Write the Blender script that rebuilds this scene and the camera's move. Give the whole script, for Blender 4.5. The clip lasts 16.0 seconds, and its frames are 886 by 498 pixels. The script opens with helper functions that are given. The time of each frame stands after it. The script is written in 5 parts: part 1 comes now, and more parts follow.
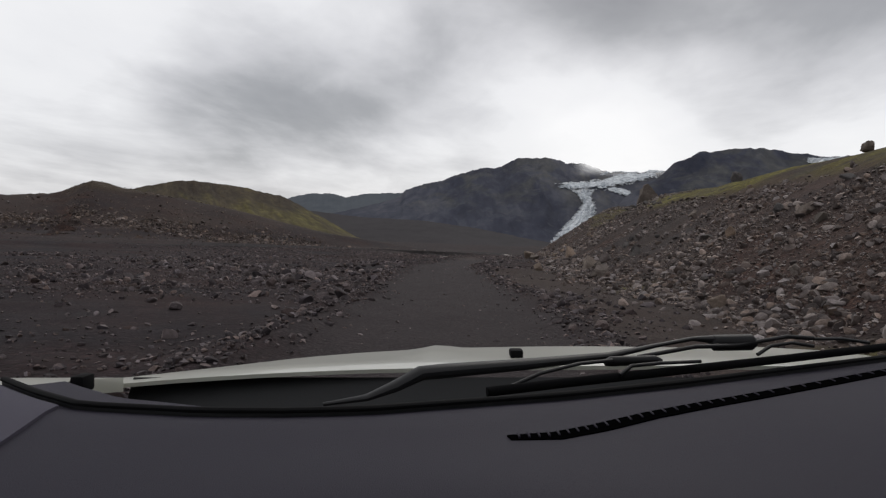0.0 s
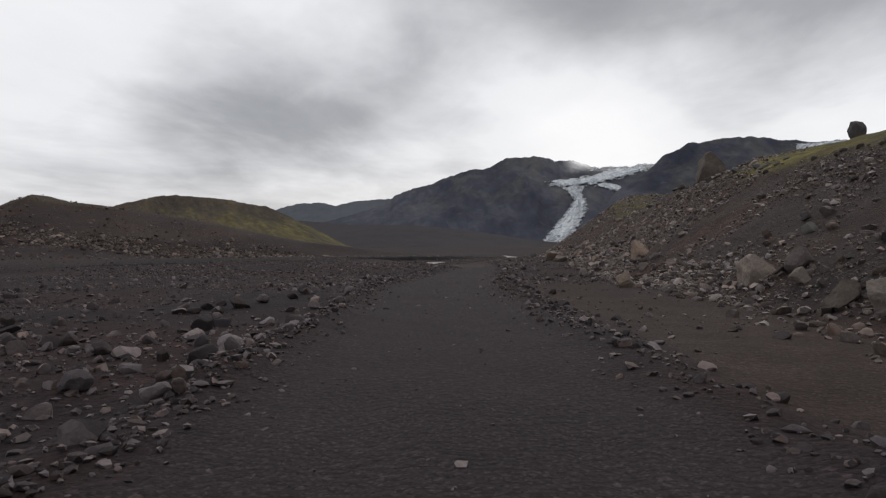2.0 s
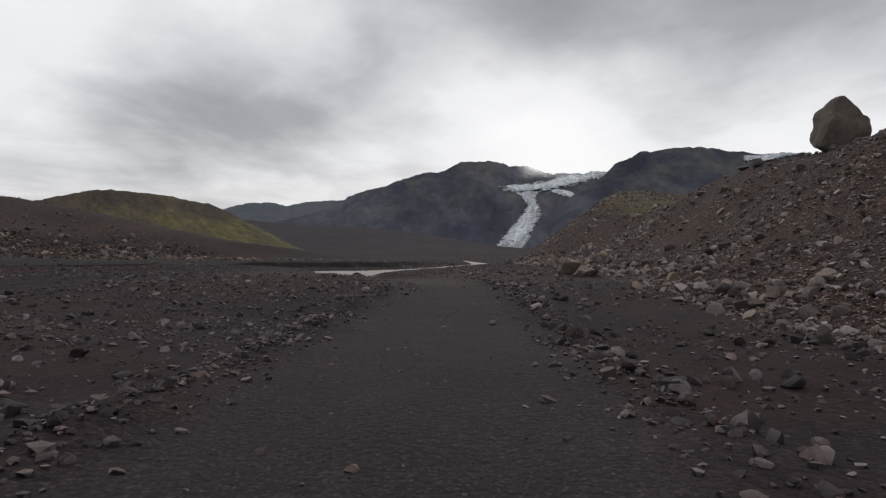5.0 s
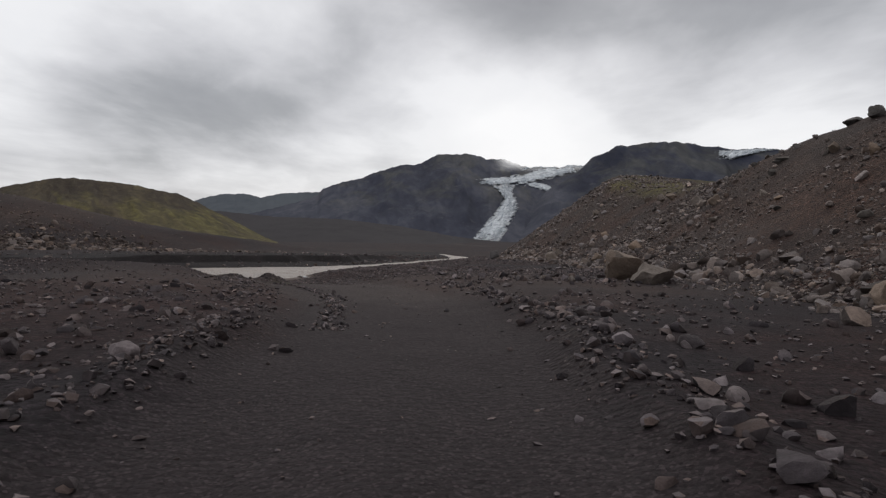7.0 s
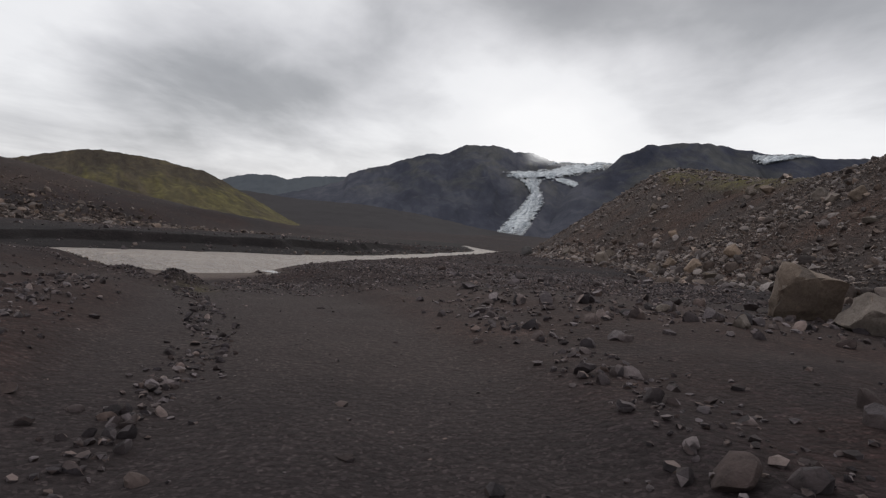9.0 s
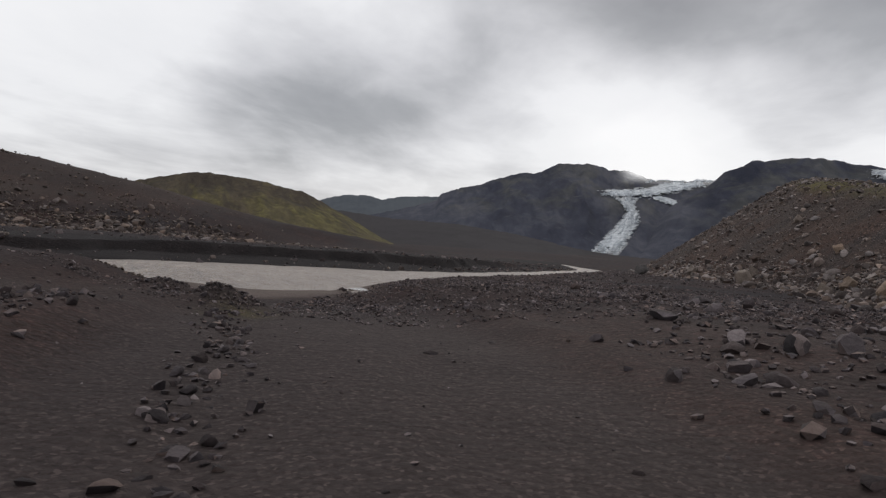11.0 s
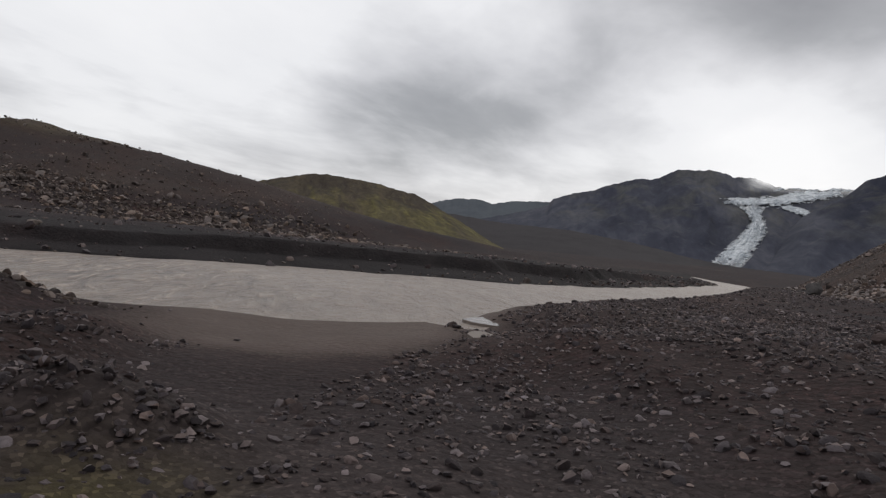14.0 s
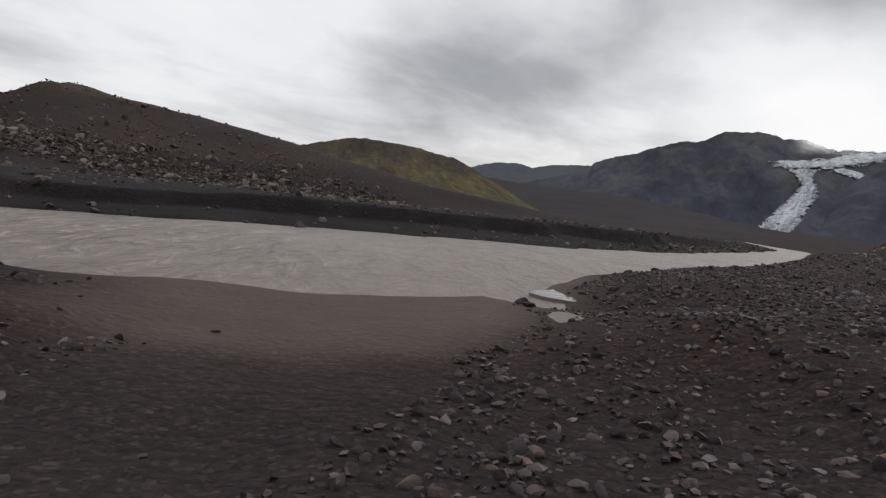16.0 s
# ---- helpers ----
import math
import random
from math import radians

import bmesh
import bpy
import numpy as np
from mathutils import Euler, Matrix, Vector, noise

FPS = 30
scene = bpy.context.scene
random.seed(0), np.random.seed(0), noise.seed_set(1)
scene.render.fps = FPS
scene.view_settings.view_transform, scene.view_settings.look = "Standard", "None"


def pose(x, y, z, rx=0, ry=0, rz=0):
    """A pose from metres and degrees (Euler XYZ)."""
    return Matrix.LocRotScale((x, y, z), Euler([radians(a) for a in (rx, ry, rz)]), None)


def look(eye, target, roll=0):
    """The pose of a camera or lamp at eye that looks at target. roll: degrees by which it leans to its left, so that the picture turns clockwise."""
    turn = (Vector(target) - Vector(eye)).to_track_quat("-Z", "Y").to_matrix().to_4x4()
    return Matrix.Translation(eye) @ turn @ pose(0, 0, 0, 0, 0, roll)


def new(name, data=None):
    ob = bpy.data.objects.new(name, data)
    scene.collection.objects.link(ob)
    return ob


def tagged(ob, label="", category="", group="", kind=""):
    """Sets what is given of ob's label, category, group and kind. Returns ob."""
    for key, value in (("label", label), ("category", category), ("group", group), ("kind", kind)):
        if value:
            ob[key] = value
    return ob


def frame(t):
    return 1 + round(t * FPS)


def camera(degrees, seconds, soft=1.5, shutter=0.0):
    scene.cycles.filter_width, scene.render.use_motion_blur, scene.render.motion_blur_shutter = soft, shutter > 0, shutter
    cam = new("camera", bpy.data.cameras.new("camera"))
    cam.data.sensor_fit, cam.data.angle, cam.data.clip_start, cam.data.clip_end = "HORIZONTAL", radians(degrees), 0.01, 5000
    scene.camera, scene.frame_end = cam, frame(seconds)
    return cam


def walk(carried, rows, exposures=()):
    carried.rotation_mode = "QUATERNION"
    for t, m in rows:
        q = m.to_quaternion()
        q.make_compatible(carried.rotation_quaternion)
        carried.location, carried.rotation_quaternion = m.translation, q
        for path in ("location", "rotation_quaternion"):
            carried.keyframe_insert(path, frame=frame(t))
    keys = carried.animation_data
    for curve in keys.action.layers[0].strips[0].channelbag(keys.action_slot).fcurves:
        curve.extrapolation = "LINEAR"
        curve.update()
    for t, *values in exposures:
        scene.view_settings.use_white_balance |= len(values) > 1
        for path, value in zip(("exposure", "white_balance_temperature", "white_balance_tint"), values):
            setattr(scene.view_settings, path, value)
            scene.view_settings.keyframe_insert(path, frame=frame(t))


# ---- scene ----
cam = camera(66.32, 16.0, soft=1.3)
# seconds, eye x y z, yaw to the left, pitch up, lean (degrees)
PATH = [
    (0.0, 0.000, 0.000, 1.401, 3.033, -1.901, 2.216),
    (0.5, -0.274, 5.751, 1.163, 2.769, -1.700, 1.436),
    (1.0, -0.615, 11.175, 1.013, 2.479, -1.494, -0.503),
    (1.5, -0.939, 16.393, 0.885, 2.511, -1.143, -2.385),
    (2.0, -1.244, 21.478, 0.736, 2.387, -1.567, -0.540),
    (2.5, -1.496, 26.196, 0.607, 2.372, -1.949, 1.216),
    (3.0, -1.852, 30.566, 0.472, 2.332, -1.287, 3.152),
    (5.5, -1.910, 50.867, -0.120, -2.613, -1.336, -0.001),
    (6.0, -1.626, 55.051, -0.300, -3.371, -2.134, 0.159),
    (6.5, -1.347, 58.648, -0.434, -3.809, -1.384, 0.621),
    (7.0, -1.126, 61.805, -0.538, -3.602, -1.835, 0.959),
    (7.5, -0.878, 64.861, -0.577, -3.503, -1.761, 1.650),
    (8.0, -0.722, 67.566, -0.641, -3.063, -2.169, 3.433),
    (8.5, -0.599, 69.994, -0.706, -2.577, -2.791, 3.885),
    (11.0, -1.520, 76.667, -1.277, 6.112, -1.599, 3.896),
    (11.5, -1.830, 78.218, -1.329, 8.074, -1.435, 4.235),
    (12.0, -2.170, 79.578, -1.363, 9.939, -1.303, 3.632),
    (12.5, -2.495, 80.788, -1.398, 11.817, -1.337, 3.459),
    (13.0, -2.766, 81.803, -1.441, 13.263, -1.678, 3.246),
    (13.5, -3.080, 82.756, -1.459, 14.401, -1.565, 3.691),
    (14.0, -3.357, 83.534, -1.492, 15.314, -1.967, 5.328),
    (14.5, -3.613, 84.198, -1.533, 16.218, -2.620, 5.872),
    (15.0, -3.826, 84.749, -1.605, 17.056, -3.686, 5.265),
    (15.5, -4.056, 85.266, -1.680, 17.802, -4.490, 5.414),
    (16.0, -4.266, 85.747, -1.733, 18.322, -5.258, 5.248),
]


def eye_row(t, x, y, z, yaw, pitch, lean):
    a, p = radians(yaw), radians(pitch)
    ahead = Vector((-math.sin(a) * math.cos(p), math.cos(a) * math.cos(p), math.sin(p)))
    return t, look((x, y, z), Vector((x, y, z)) + ahead, lean)


walk(cam, [eye_row(*row) for row in PATH])

# ---- sky and light ----
SUN_EL, SUN_AZ = 38.0, 12.0
world = bpy.data.worlds.new("overcast_sky")
scene.world = world
world.use_nodes = True


class Nodes:
    """Short hand for building a node tree."""

    def __init__(self, tree):
        self.tree = tree
        tree.nodes.clear()

    def add(self, kind, inputs=(), **props):
        node = self.tree.nodes.new(kind)
        for key, value in props.items():
            setattr(node, key, value)
        for key, value in dict(inputs).items():
            self.put(node, key, value)
        return node

    def put(self, node, key, value):
        socket = node.inputs[key]
        if isinstance(value, bpy.types.NodeSocket):
            self.tree.links.new(value, socket)
        else:
            socket.default_value = value

    def math(self, op, a, b=0.0, clamp=False):
        return self.add("ShaderNodeMath", {0: a, 1: b}, operation=op, use_clamp=clamp).outputs[0]

    def vec(self, op, a, b=(0, 0, 0)):
        node = self.add("ShaderNodeVectorMath", {0: a, 1: b}, operation=op)
        return node.outputs["Value"] if op in ("DOT_PRODUCT", "LENGTH", "DISTANCE") else node.outputs[0]

    def noise(self, vector, scale, detail=4.0, rough=0.55, distortion=0.0):
        return self.add("ShaderNodeTexNoise", {"Vector": vector, "Scale": scale, "Detail": detail, "Roughness": rough,
                                               "Distortion": distortion}).outputs["Fac"]

    def ramp(self, fac, stops, mode="EASE"):
        node = self.add("ShaderNodeValToRGB", {"Fac": fac})
        node.color_ramp.interpolation = mode
        while len(node.color_ramp.elements) < len(stops):
            node.color_ramp.elements.new(0.5)
        for element, (at, colour) in zip(node.color_ramp.elements, stops):
            element.position = at
            element.color = (*colour, 1) if isinstance(colour, tuple) else (colour, colour, colour, 1)
        return node.outputs[0]

    def mix(self, fac, a, b, blend="MIX"):
        node = self.add("ShaderNodeMix", data_type="RGBA", blend_type=blend)
        for key, value in ((0, fac), (6, a), (7, b)):
            if not isinstance(value, bpy.types.NodeSocket) and key and len(value) == 3:
                value = (*value, 1)
            self.put(node, key, value)
        return node.outputs[2]


def bearing(az, el):
    """The way to a place in the sky: degrees to the right of +y, and up."""
    a, e = radians(az), radians(el)
    return (math.sin(a) * math.cos(e), math.cos(a) * math.cos(e), math.sin(e))


def build_sky():
    n = Nodes(world.node_tree)
    way = n.vec("NORMALIZE", n.add("ShaderNodeTexCoord").outputs["Generated"])
    x, y, z = n.add("ShaderNodeSeparateXYZ", {0: way}).outputs
    # the cloud layer as a ceiling overhead, drawn out along the wind
    far = n.math("ADD", n.math("MAXIMUM", z, 0.0), 0.11)
    ceiling = n.add("ShaderNodeCombineXYZ", {0: n.math("DIVIDE", x, far), 1: n.math("DIVIDE", y, far), 2: 0.0}).outputs[0]
    big = n.noise(n.vec("MULTIPLY", ceiling, (0.72, 0.46, 1.0)), 1.0, 6.0, 0.55, 0.35)
    fine = n.noise(n.vec("MULTIPLY", ceiling, (2.1, 1.15, 1.0)), 1.0, 7.0, 0.6, 0.35)
    soft = n.noise(n.vec("MULTIPLY", way, (1.0, 1.0, 1.7)), 3.0, 4.0, 0.5, 0.15)
    shade = n.math("ADD", -0.045, n.math("ADD", n.math("MULTIPLY", big, 0.52), n.math("ADD", n.math("MULTIPLY", fine, 0.20), n.math("MULTIPLY", soft, 0.46))))

    def lobe(az, el, power, gain):
        dot = n.math("MAXIMUM", n.vec("DOT_PRODUCT", way, bearing(az, el)), 0.0)
        return n.math("MULTIPLY", n.math("POWER", dot, power), gain)

    for az, el, power, gain in SKY_LOBES:
        shade = n.math("ADD", shade, lobe(az, el, power, gain))
    cloud = n.ramp(shade, SKY_STOPS, "LINEAR")
    sky = n.add("ShaderNodeTexSky", sky_type="NISHITA", sun_disc=False, sun_elevation=radians(SUN_EL), sun_rotation=radians(SUN_AZ))
    clear = n.add("ShaderNodeVectorMath", {0: sky.outputs[0], 1: (0.08, 0.08, 0.08)}, operation="MULTIPLY").outputs[0]
    colour = n.mix(0.93, clear, cloud)
    back = n.add("ShaderNodeBackground", {"Color": colour, "Strength": 1.0})
    n.add("ShaderNodeOutputWorld", {"Surface": back.outputs[0]})


SKY_LOBES = ((11, 8, 130, 0.36), (12, 5, 25, 0.08), (31, 9, 130, 0.26), (-20, 9.5, 110, -0.22), (-5, 14, 130, -0.10), (12, 21, 60, -0.20), (32, 21, 60, -0.24),
             (-20, 21, 60, 0.17), (-9, 4, 250, 0.12), (-3, 6.5, 250, 0.10), (-42, 16, 40, 0.20), (8, 17, 150, -0.16), (-27, 13, 150, 0.12), (-12, 9, 160, -0.11), (5, 8.5, 300, 0.10), (-12, 15.5, 200, 0.09))
SKY_STOPS = ((0.22, (0.25, 0.255, 0.275)), (0.40, (0.385, 0.39, 0.41)), (0.54, (0.635, 0.635, 0.66)), (0.68, (0.87, 0.87, 0.89)), (0.9, (0.98, 0.975, 0.985)))
build_sky()

sun = new("sun", bpy.data.lights.new("sun", "SUN"))
sun.data.energy, sun.data.angle, sun.data.color = 0.7, radians(30), (1.0, 0.96, 0.9)
sun.matrix_world = look(Vector(bearing(SUN_AZ, SUN_EL)) * 50, (0, 0, 0))

# ---- materials ----
def material(name):
    mat = bpy.data.materials.new(name)
    mat.use_nodes = True
    return mat, Nodes(mat.node_tree)


def finish(n, colour, rough=0.9, bump=None, strength=0.5, distance=0.02, metallic=0.0, specular=0.3, normal=None, **more):
    inputs = {"Base Color": colour, "Roughness": rough, "Metallic": metallic, "Specular IOR Level": specular, **more}
    if bump is not None:
        inputs["Normal"] = n.add("ShaderNodeBump", {"Strength": strength, "Distance": distance, "Height": bump}).outputs[0]
    shader = n.add("ShaderNodeBsdfPrincipled", inputs)
    n.add("ShaderNodeOutputMaterial", {"Surface": shader.outputs[0]})


def ground_material():
    mat, n = material("lava_gravel")
    at = n.add("ShaderNodeNewGeometry").outputs["Position"]
    zone = n.add("ShaderNodeAttribute", attribute_name="zone").outputs
    moss, mud, track = n.add("ShaderNodeSeparateColor", {0: zone["Color"]}).outputs
    broad = n.noise(at, 0.09, 5.0, 0.6)
    mid = n.noise(at, 0.9, 6.0, 0.65)
    grain = n.noise(at, 9.0, 6.0, 0.75)
    pebble = n.add("ShaderNodeTexVoronoi", {"Vector": at, "Scale": 12.0}, feature="F1")
    speck = n.ramp(pebble.outputs["Color"], ((0.0, 0.55), (0.6, 0.8), (1.0, 1.6)), "LINEAR")
    base = n.ramp(n.math("ADD", n.math("MULTIPLY", broad, 0.55), n.math("MULTIPLY", mid, 0.45)),
                  ((0.3, (0.0138, 0.0103, 0.0124)), (0.5, (0.0232, 0.0172, 0.0202)), (0.68, (0.040, 0.0292, 0.0320))))
    base = n.mix(0.9, base, speck, "MULTIPLY")
    base = n.mix(0.6, base, n.ramp(grain, ((0.3, 0.55), (0.7, 1.45)), "LINEAR"), "MULTIPLY")
    road = n.ramp(n.math("ADD", n.math("MULTIPLY", mid, 0.5), n.math("MULTIPLY", grain, 0.5)),
                  ((0.3, (0.0262, 0.0205, 0.0216)), (0.7, (0.0440, 0.0346, 0.0360))), "LINEAR")
    steepness = n.add("ShaderNodeSeparateXYZ", {0: n.add("ShaderNodeNewGeometry").outputs["True Normal"]}).outputs[2]
    scree = n.math("MULTIPLY", n.ramp(steepness, ((0.80, 1.0), (0.94, 0.0)), "LINEAR"), n.math("SUBTRACT", 1.0, zone["Alpha"], True))
    cobble = n.add("ShaderNodeTexVoronoi", {"Vector": at, "Scale": 5.0, "Randomness": 1.0}, feature="F1")
    lump = n.add("ShaderNodeTexVoronoi", {"Vector": at, "Scale": 12.0, "Randomness": 1.0}, feature="F1")
    kind = n.math("FRACT", n.math("ADD", n.add("ShaderNodeSeparateColor", {0: cobble.outputs["Color"]}).outputs[0], n.math("MULTIPLY", n.add("ShaderNodeSeparateColor", {0: lump.outputs["Color"]}).outputs[1], 0.6)))
    rubble = n.ramp(kind, ((0.0, (0.022, 0.0164, 0.0165)), (0.45, (0.056, 0.0430, 0.0395)), (0.75, (0.098, 0.0765, 0.0690)), (1.0, (0.155, 0.128, 0.120))), "LINEAR")
    rubble = n.mix(0.85, rubble, n.ramp(lump.outputs["Distance"], ((0.2, 1.15), (0.75, 0.35)), "LINEAR"), "MULTIPLY")
    base = n.mix(n.math("MULTIPLY", scree, n.ramp(mid, ((0.35, 0.25), (0.55, 0.9)), "LINEAR")), base, rubble)
    rust = n.ramp(n.noise(at, 0.17, 5.0, 0.6, 0.3), ((0.40, 0.0), (0.60, 0.8)), "LINEAR")
    base = n.mix(rust, base, n.mix(1.0, base, (1.62, 1.05, 0.80), "MULTIPLY"))
    base = n.mix(track, base, road)
    soil = n.add("ShaderNodeAttribute", attribute_name="soil").outputs["Fac"]
    earth = n.ramp(n.math("ADD", n.math("MULTIPLY", mid, 0.5), n.math("MULTIPLY", grain, 0.5)), ((0.3, (0.0300, 0.0200, 0.0162)), (0.5, (0.0490, 0.0342, 0.0278)), (0.7, (0.080, 0.0575, 0.0475))), "LINEAR")
    base = n.mix(soil, base, earth)
    wet = n.ramp(n.math("ADD", n.math("MULTIPLY", mid, 0.7), n.math("MULTIPLY", grain, 0.3)),
                 ((0.3, (0.078, 0.0582, 0.0500)), (0.7, (0.120, 0.0905, 0.0780))), "LINEAR")
    base = n.mix(mud, base, wet)
    sand = n.ramp(mid, ((0.3, (0.0120, 0.0100, 0.0108)), (0.7, (0.0255, 0.0208, 0.0212))), "LINEAR")
    base = n.mix(zone["Alpha"], base, sand)
    patch = n.ramp(n.noise(at, 0.6, 6.0, 0.75), ((0.33, 0.0), (0.52, 1.0)), "LINEAR")
    cushion = n.ramp(n.noise(at, 2.2, 5.0, 0.7), ((0.3, (0.060, 0.048, 0.015)), (0.5, (0.135, 0.118, 0.022)), (0.75, (0.24, 0.215, 0.042))))
    base = n.mix(n.math("MULTIPLY", moss, patch, True), base, cushion)
    rough = n.ramp(mud, ((0.0, 0.95), (1.0, 0.8)), "LINEAR")
    chip = n.add("ShaderNodeTexVoronoi", {"Vector": at, "Scale": 42.0}, feature="F1")
    base = n.mix(n.math("SUBTRACT", 0.8, n.math("MULTIPLY", mud, 0.6)), base, n.ramp(chip.outputs["Color"], ((0.0, 0.4), (0.7, 0.95), (1.0, 2.4)), "LINEAR"), "MULTIPLY")
    height = n.math("ADD", n.math("MULTIPLY", n.math("MULTIPLY", scree, n.math("SUBTRACT", 1.0, lump.outputs["Distance"])), 1.4), n.math("MULTIPLY", grain, 0.6))
    height = n.math("ADD", height, n.math("MULTIPLY", n.math("SUBTRACT", 1.0, pebble.outputs["Distance"]), 0.5))
    finish(n, base, rough, height, 0.9, 0.04, specular=0.15)
    return mat


def stone_material(name, dark, mid_tone, light):
    mat, n = material(name)
    at = n.add("ShaderNodeNewGeometry").outputs["Position"]
    isle = n.add("ShaderNodeNewGeometry").outputs["Random Per Island"]
    each = n.add("ShaderNodeObjectInfo").outputs["Random"]
    pick = n.math("FRACT", n.math("ADD", n.math("MULTIPLY", isle, 7.3), n.math("MULTIPLY", each, 3.7)))
    tone = n.ramp(pick, ((0.0, dark), (0.5, mid_tone), (0.8, tuple(0.55 * a + 0.45 * b for a, b in zip(mid_tone, light))), (1.0, light)), "LINEAR")
    hue = n.math("FRACT", n.math("ADD", n.math("MULTIPLY", isle, 31.7), n.math("MULTIPLY", each, 11.3)))
    tone = n.mix(1.0, tone, n.ramp(hue, ((0.0, (0.95, 0.99, 1.05)), (0.5, (1.0, 1.0, 1.0)), (1.0, (1.13, 1.0, 0.88))), "LINEAR"), "MULTIPLY")
    grain = n.noise(at, 14.0, 7.0, 0.75)
    blot = n.noise(at, 2.5, 5.0, 0.6)
    tone = n.mix(0.7, tone, n.ramp(grain, ((0.3, 0.5), (0.7, 1.5)), "LINEAR"), "MULTIPLY")
    tone = n.mix(0.6, tone, n.ramp(blot, ((0.3, 0.6), (0.7, 1.35)), "LINEAR"), "MULTIPLY")
    finish(n, tone, 0.88, n.math("ADD", grain, n.math("MULTIPLY", blot, 1.5)), 0.6, 0.05, specular=0.3)
    return mat


def slope_material(name, stops, scale, strength=0.9, distance=6.0):
    """A far hillside: rock in streaks down the fall line."""
    mat, n = material(name)
    at = n.add("ShaderNodeNewGeometry").outputs["Position"]
    run = n.vec("MULTIPLY", at, (1.0, 0.4, 0.5))
    broad = n.noise(run, scale * 0.25, 6.0, 0.6)
    fine = n.noise(run, scale * 2.0, 8.0, 0.72)
    value = n.math("ADD", n.math("MULTIPLY", broad, 0.55), n.math("MULTIPLY", fine, 0.45))
    tone = n.ramp(value, stops)
    finish(n, tone, 0.95, value, strength, distance, specular=0.15)
    return mat


def mountain_material():
    """Dark basalt: bare scree and cliff below, blue-grey from painted haze, thin olive growth on the upper shoulders.
    """
    mat, n = material("dark_basalt_mountain")
    at = n.add("ShaderNodeNewGeometry").outputs["Position"]
    height = n.add("ShaderNodeSeparateXYZ", {0: at}).outputs[2]
    run = n.vec("MULTIPLY", at, (1.0, 0.28, 0.5))
    broad = n.noise(run, 0.0042, 5.0, 0.58, 0.4)
    fine = n.noise(run, 0.022, 8.0, 0.66, 0.6)
    value = n.math("ADD", n.math("MULTIPLY", broad, 0.6), n.math("MULTIPLY", fine, 0.4))
    # rock tones hold painted haze and relief shading, darker in the hollows
    rock = n.ramp(value, ((0.36, (0.017, 0.020, 0.035)), (0.5, (0.036, 0.040, 0.060)), (0.64, (0.080, 0.083, 0.104))), "LINEAR")
    shelf = n.noise(n.vec("MULTIPLY", at, (1.0, 0.35, 1.6)), 0.007, 6.0, 0.62, 0.8)
    grown = n.math("MULTIPLY", n.ramp(shelf, ((0.46, 0.0), (0.60, 1.0)), "LINEAR"), n.ramp(n.math("DIVIDE", height, 300.0), ((0.12, 0.0), (0.42, 1.0)), "LINEAR"))
    olive = n.ramp(fine, ((0.35, (0.052, 0.052, 0.050)), (0.65, (0.110, 0.108, 0.086))), "LINEAR")
    tone = n.mix(n.math("MULTIPLY", grown, 0.5), rock, olive)
    chute = n.noise(n.vec("MULTIPLY", at, (1.0, 1.0, 0.10)), 0.02, 5.0, 0.6)
    tone = n.mix(n.ramp(chute, ((0.60, 0.0), (0.72, 0.5)), "LINEAR"), tone, (0.095, 0.092, 0.098))
    # summit cloud is imitated: the rock turns transparent and the sky shows through
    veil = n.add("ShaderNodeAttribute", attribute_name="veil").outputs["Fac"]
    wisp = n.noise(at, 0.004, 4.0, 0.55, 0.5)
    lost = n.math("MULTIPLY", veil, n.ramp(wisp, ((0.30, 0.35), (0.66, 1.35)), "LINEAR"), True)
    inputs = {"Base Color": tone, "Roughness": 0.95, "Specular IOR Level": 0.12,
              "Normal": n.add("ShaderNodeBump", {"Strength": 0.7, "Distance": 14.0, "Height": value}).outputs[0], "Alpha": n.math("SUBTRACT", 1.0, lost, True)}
    n.add("ShaderNodeOutputMaterial", {"Surface": n.add("ShaderNodeBsdfPrincipled", inputs).outputs[0]})
    return mat


def mossy_material():
    """Brown hillside with yellow-green moss lying in its hollows and along its lower flank."""
    mat, n = material("mossy_hillside")
    at = n.add("ShaderNodeNewGeometry").outputs["Position"]
    height = n.add("ShaderNodeSeparateXYZ", {0: at}).outputs[2]
    # structure runs down the slope, which faces the valley
    turned = n.add("ShaderNodeVectorRotate", {"Vector": at, "Angle": radians(-24)}, rotation_type="Z_AXIS").outputs[0]
    run = n.vec("MULTIPLY", turned, (1.0, 0.22, 0.8))
    broad = n.noise(run, 0.022, 5.0, 0.6, 0.5)
    fine = n.noise(run, 0.11, 7.0, 0.68, 0.6)
    bare = n.ramp(n.math("ADD", n.math("MULTIPLY", broad, 0.5), n.math("MULTIPLY", fine, 0.5)),
                  ((0.35, (0.026, 0.0195, 0.015)), (0.5, (0.056, 0.0435, 0.029)), (0.66, (0.104, 0.082, 0.049))), "LINEAR")
    low = n.ramp(n.math("DIVIDE", height, 45.0), ((0.05, 0.17), (0.38, 0.07), (0.60, 0.0)), "LINEAR")
    where = n.ramp(n.math("ADD", n.noise(run, 0.032, 7.0, 0.66, 0.7), low), ((0.56, 0.0), (0.72, 1.0)), "LINEAR")
    moss = n.ramp(fine, ((0.32, (0.050, 0.044, 0.020)), (0.5, (0.112, 0.098, 0.034)), (0.68, (0.20, 0.176, 0.058))), "LINEAR")
    tone = n.mix(n.math("MULTIPLY", where, 0.7), bare, moss)
    finish(n, tone, 0.95, n.math("ADD", fine, broad), 0.9, 4.0, specular=0.1)
    return mat


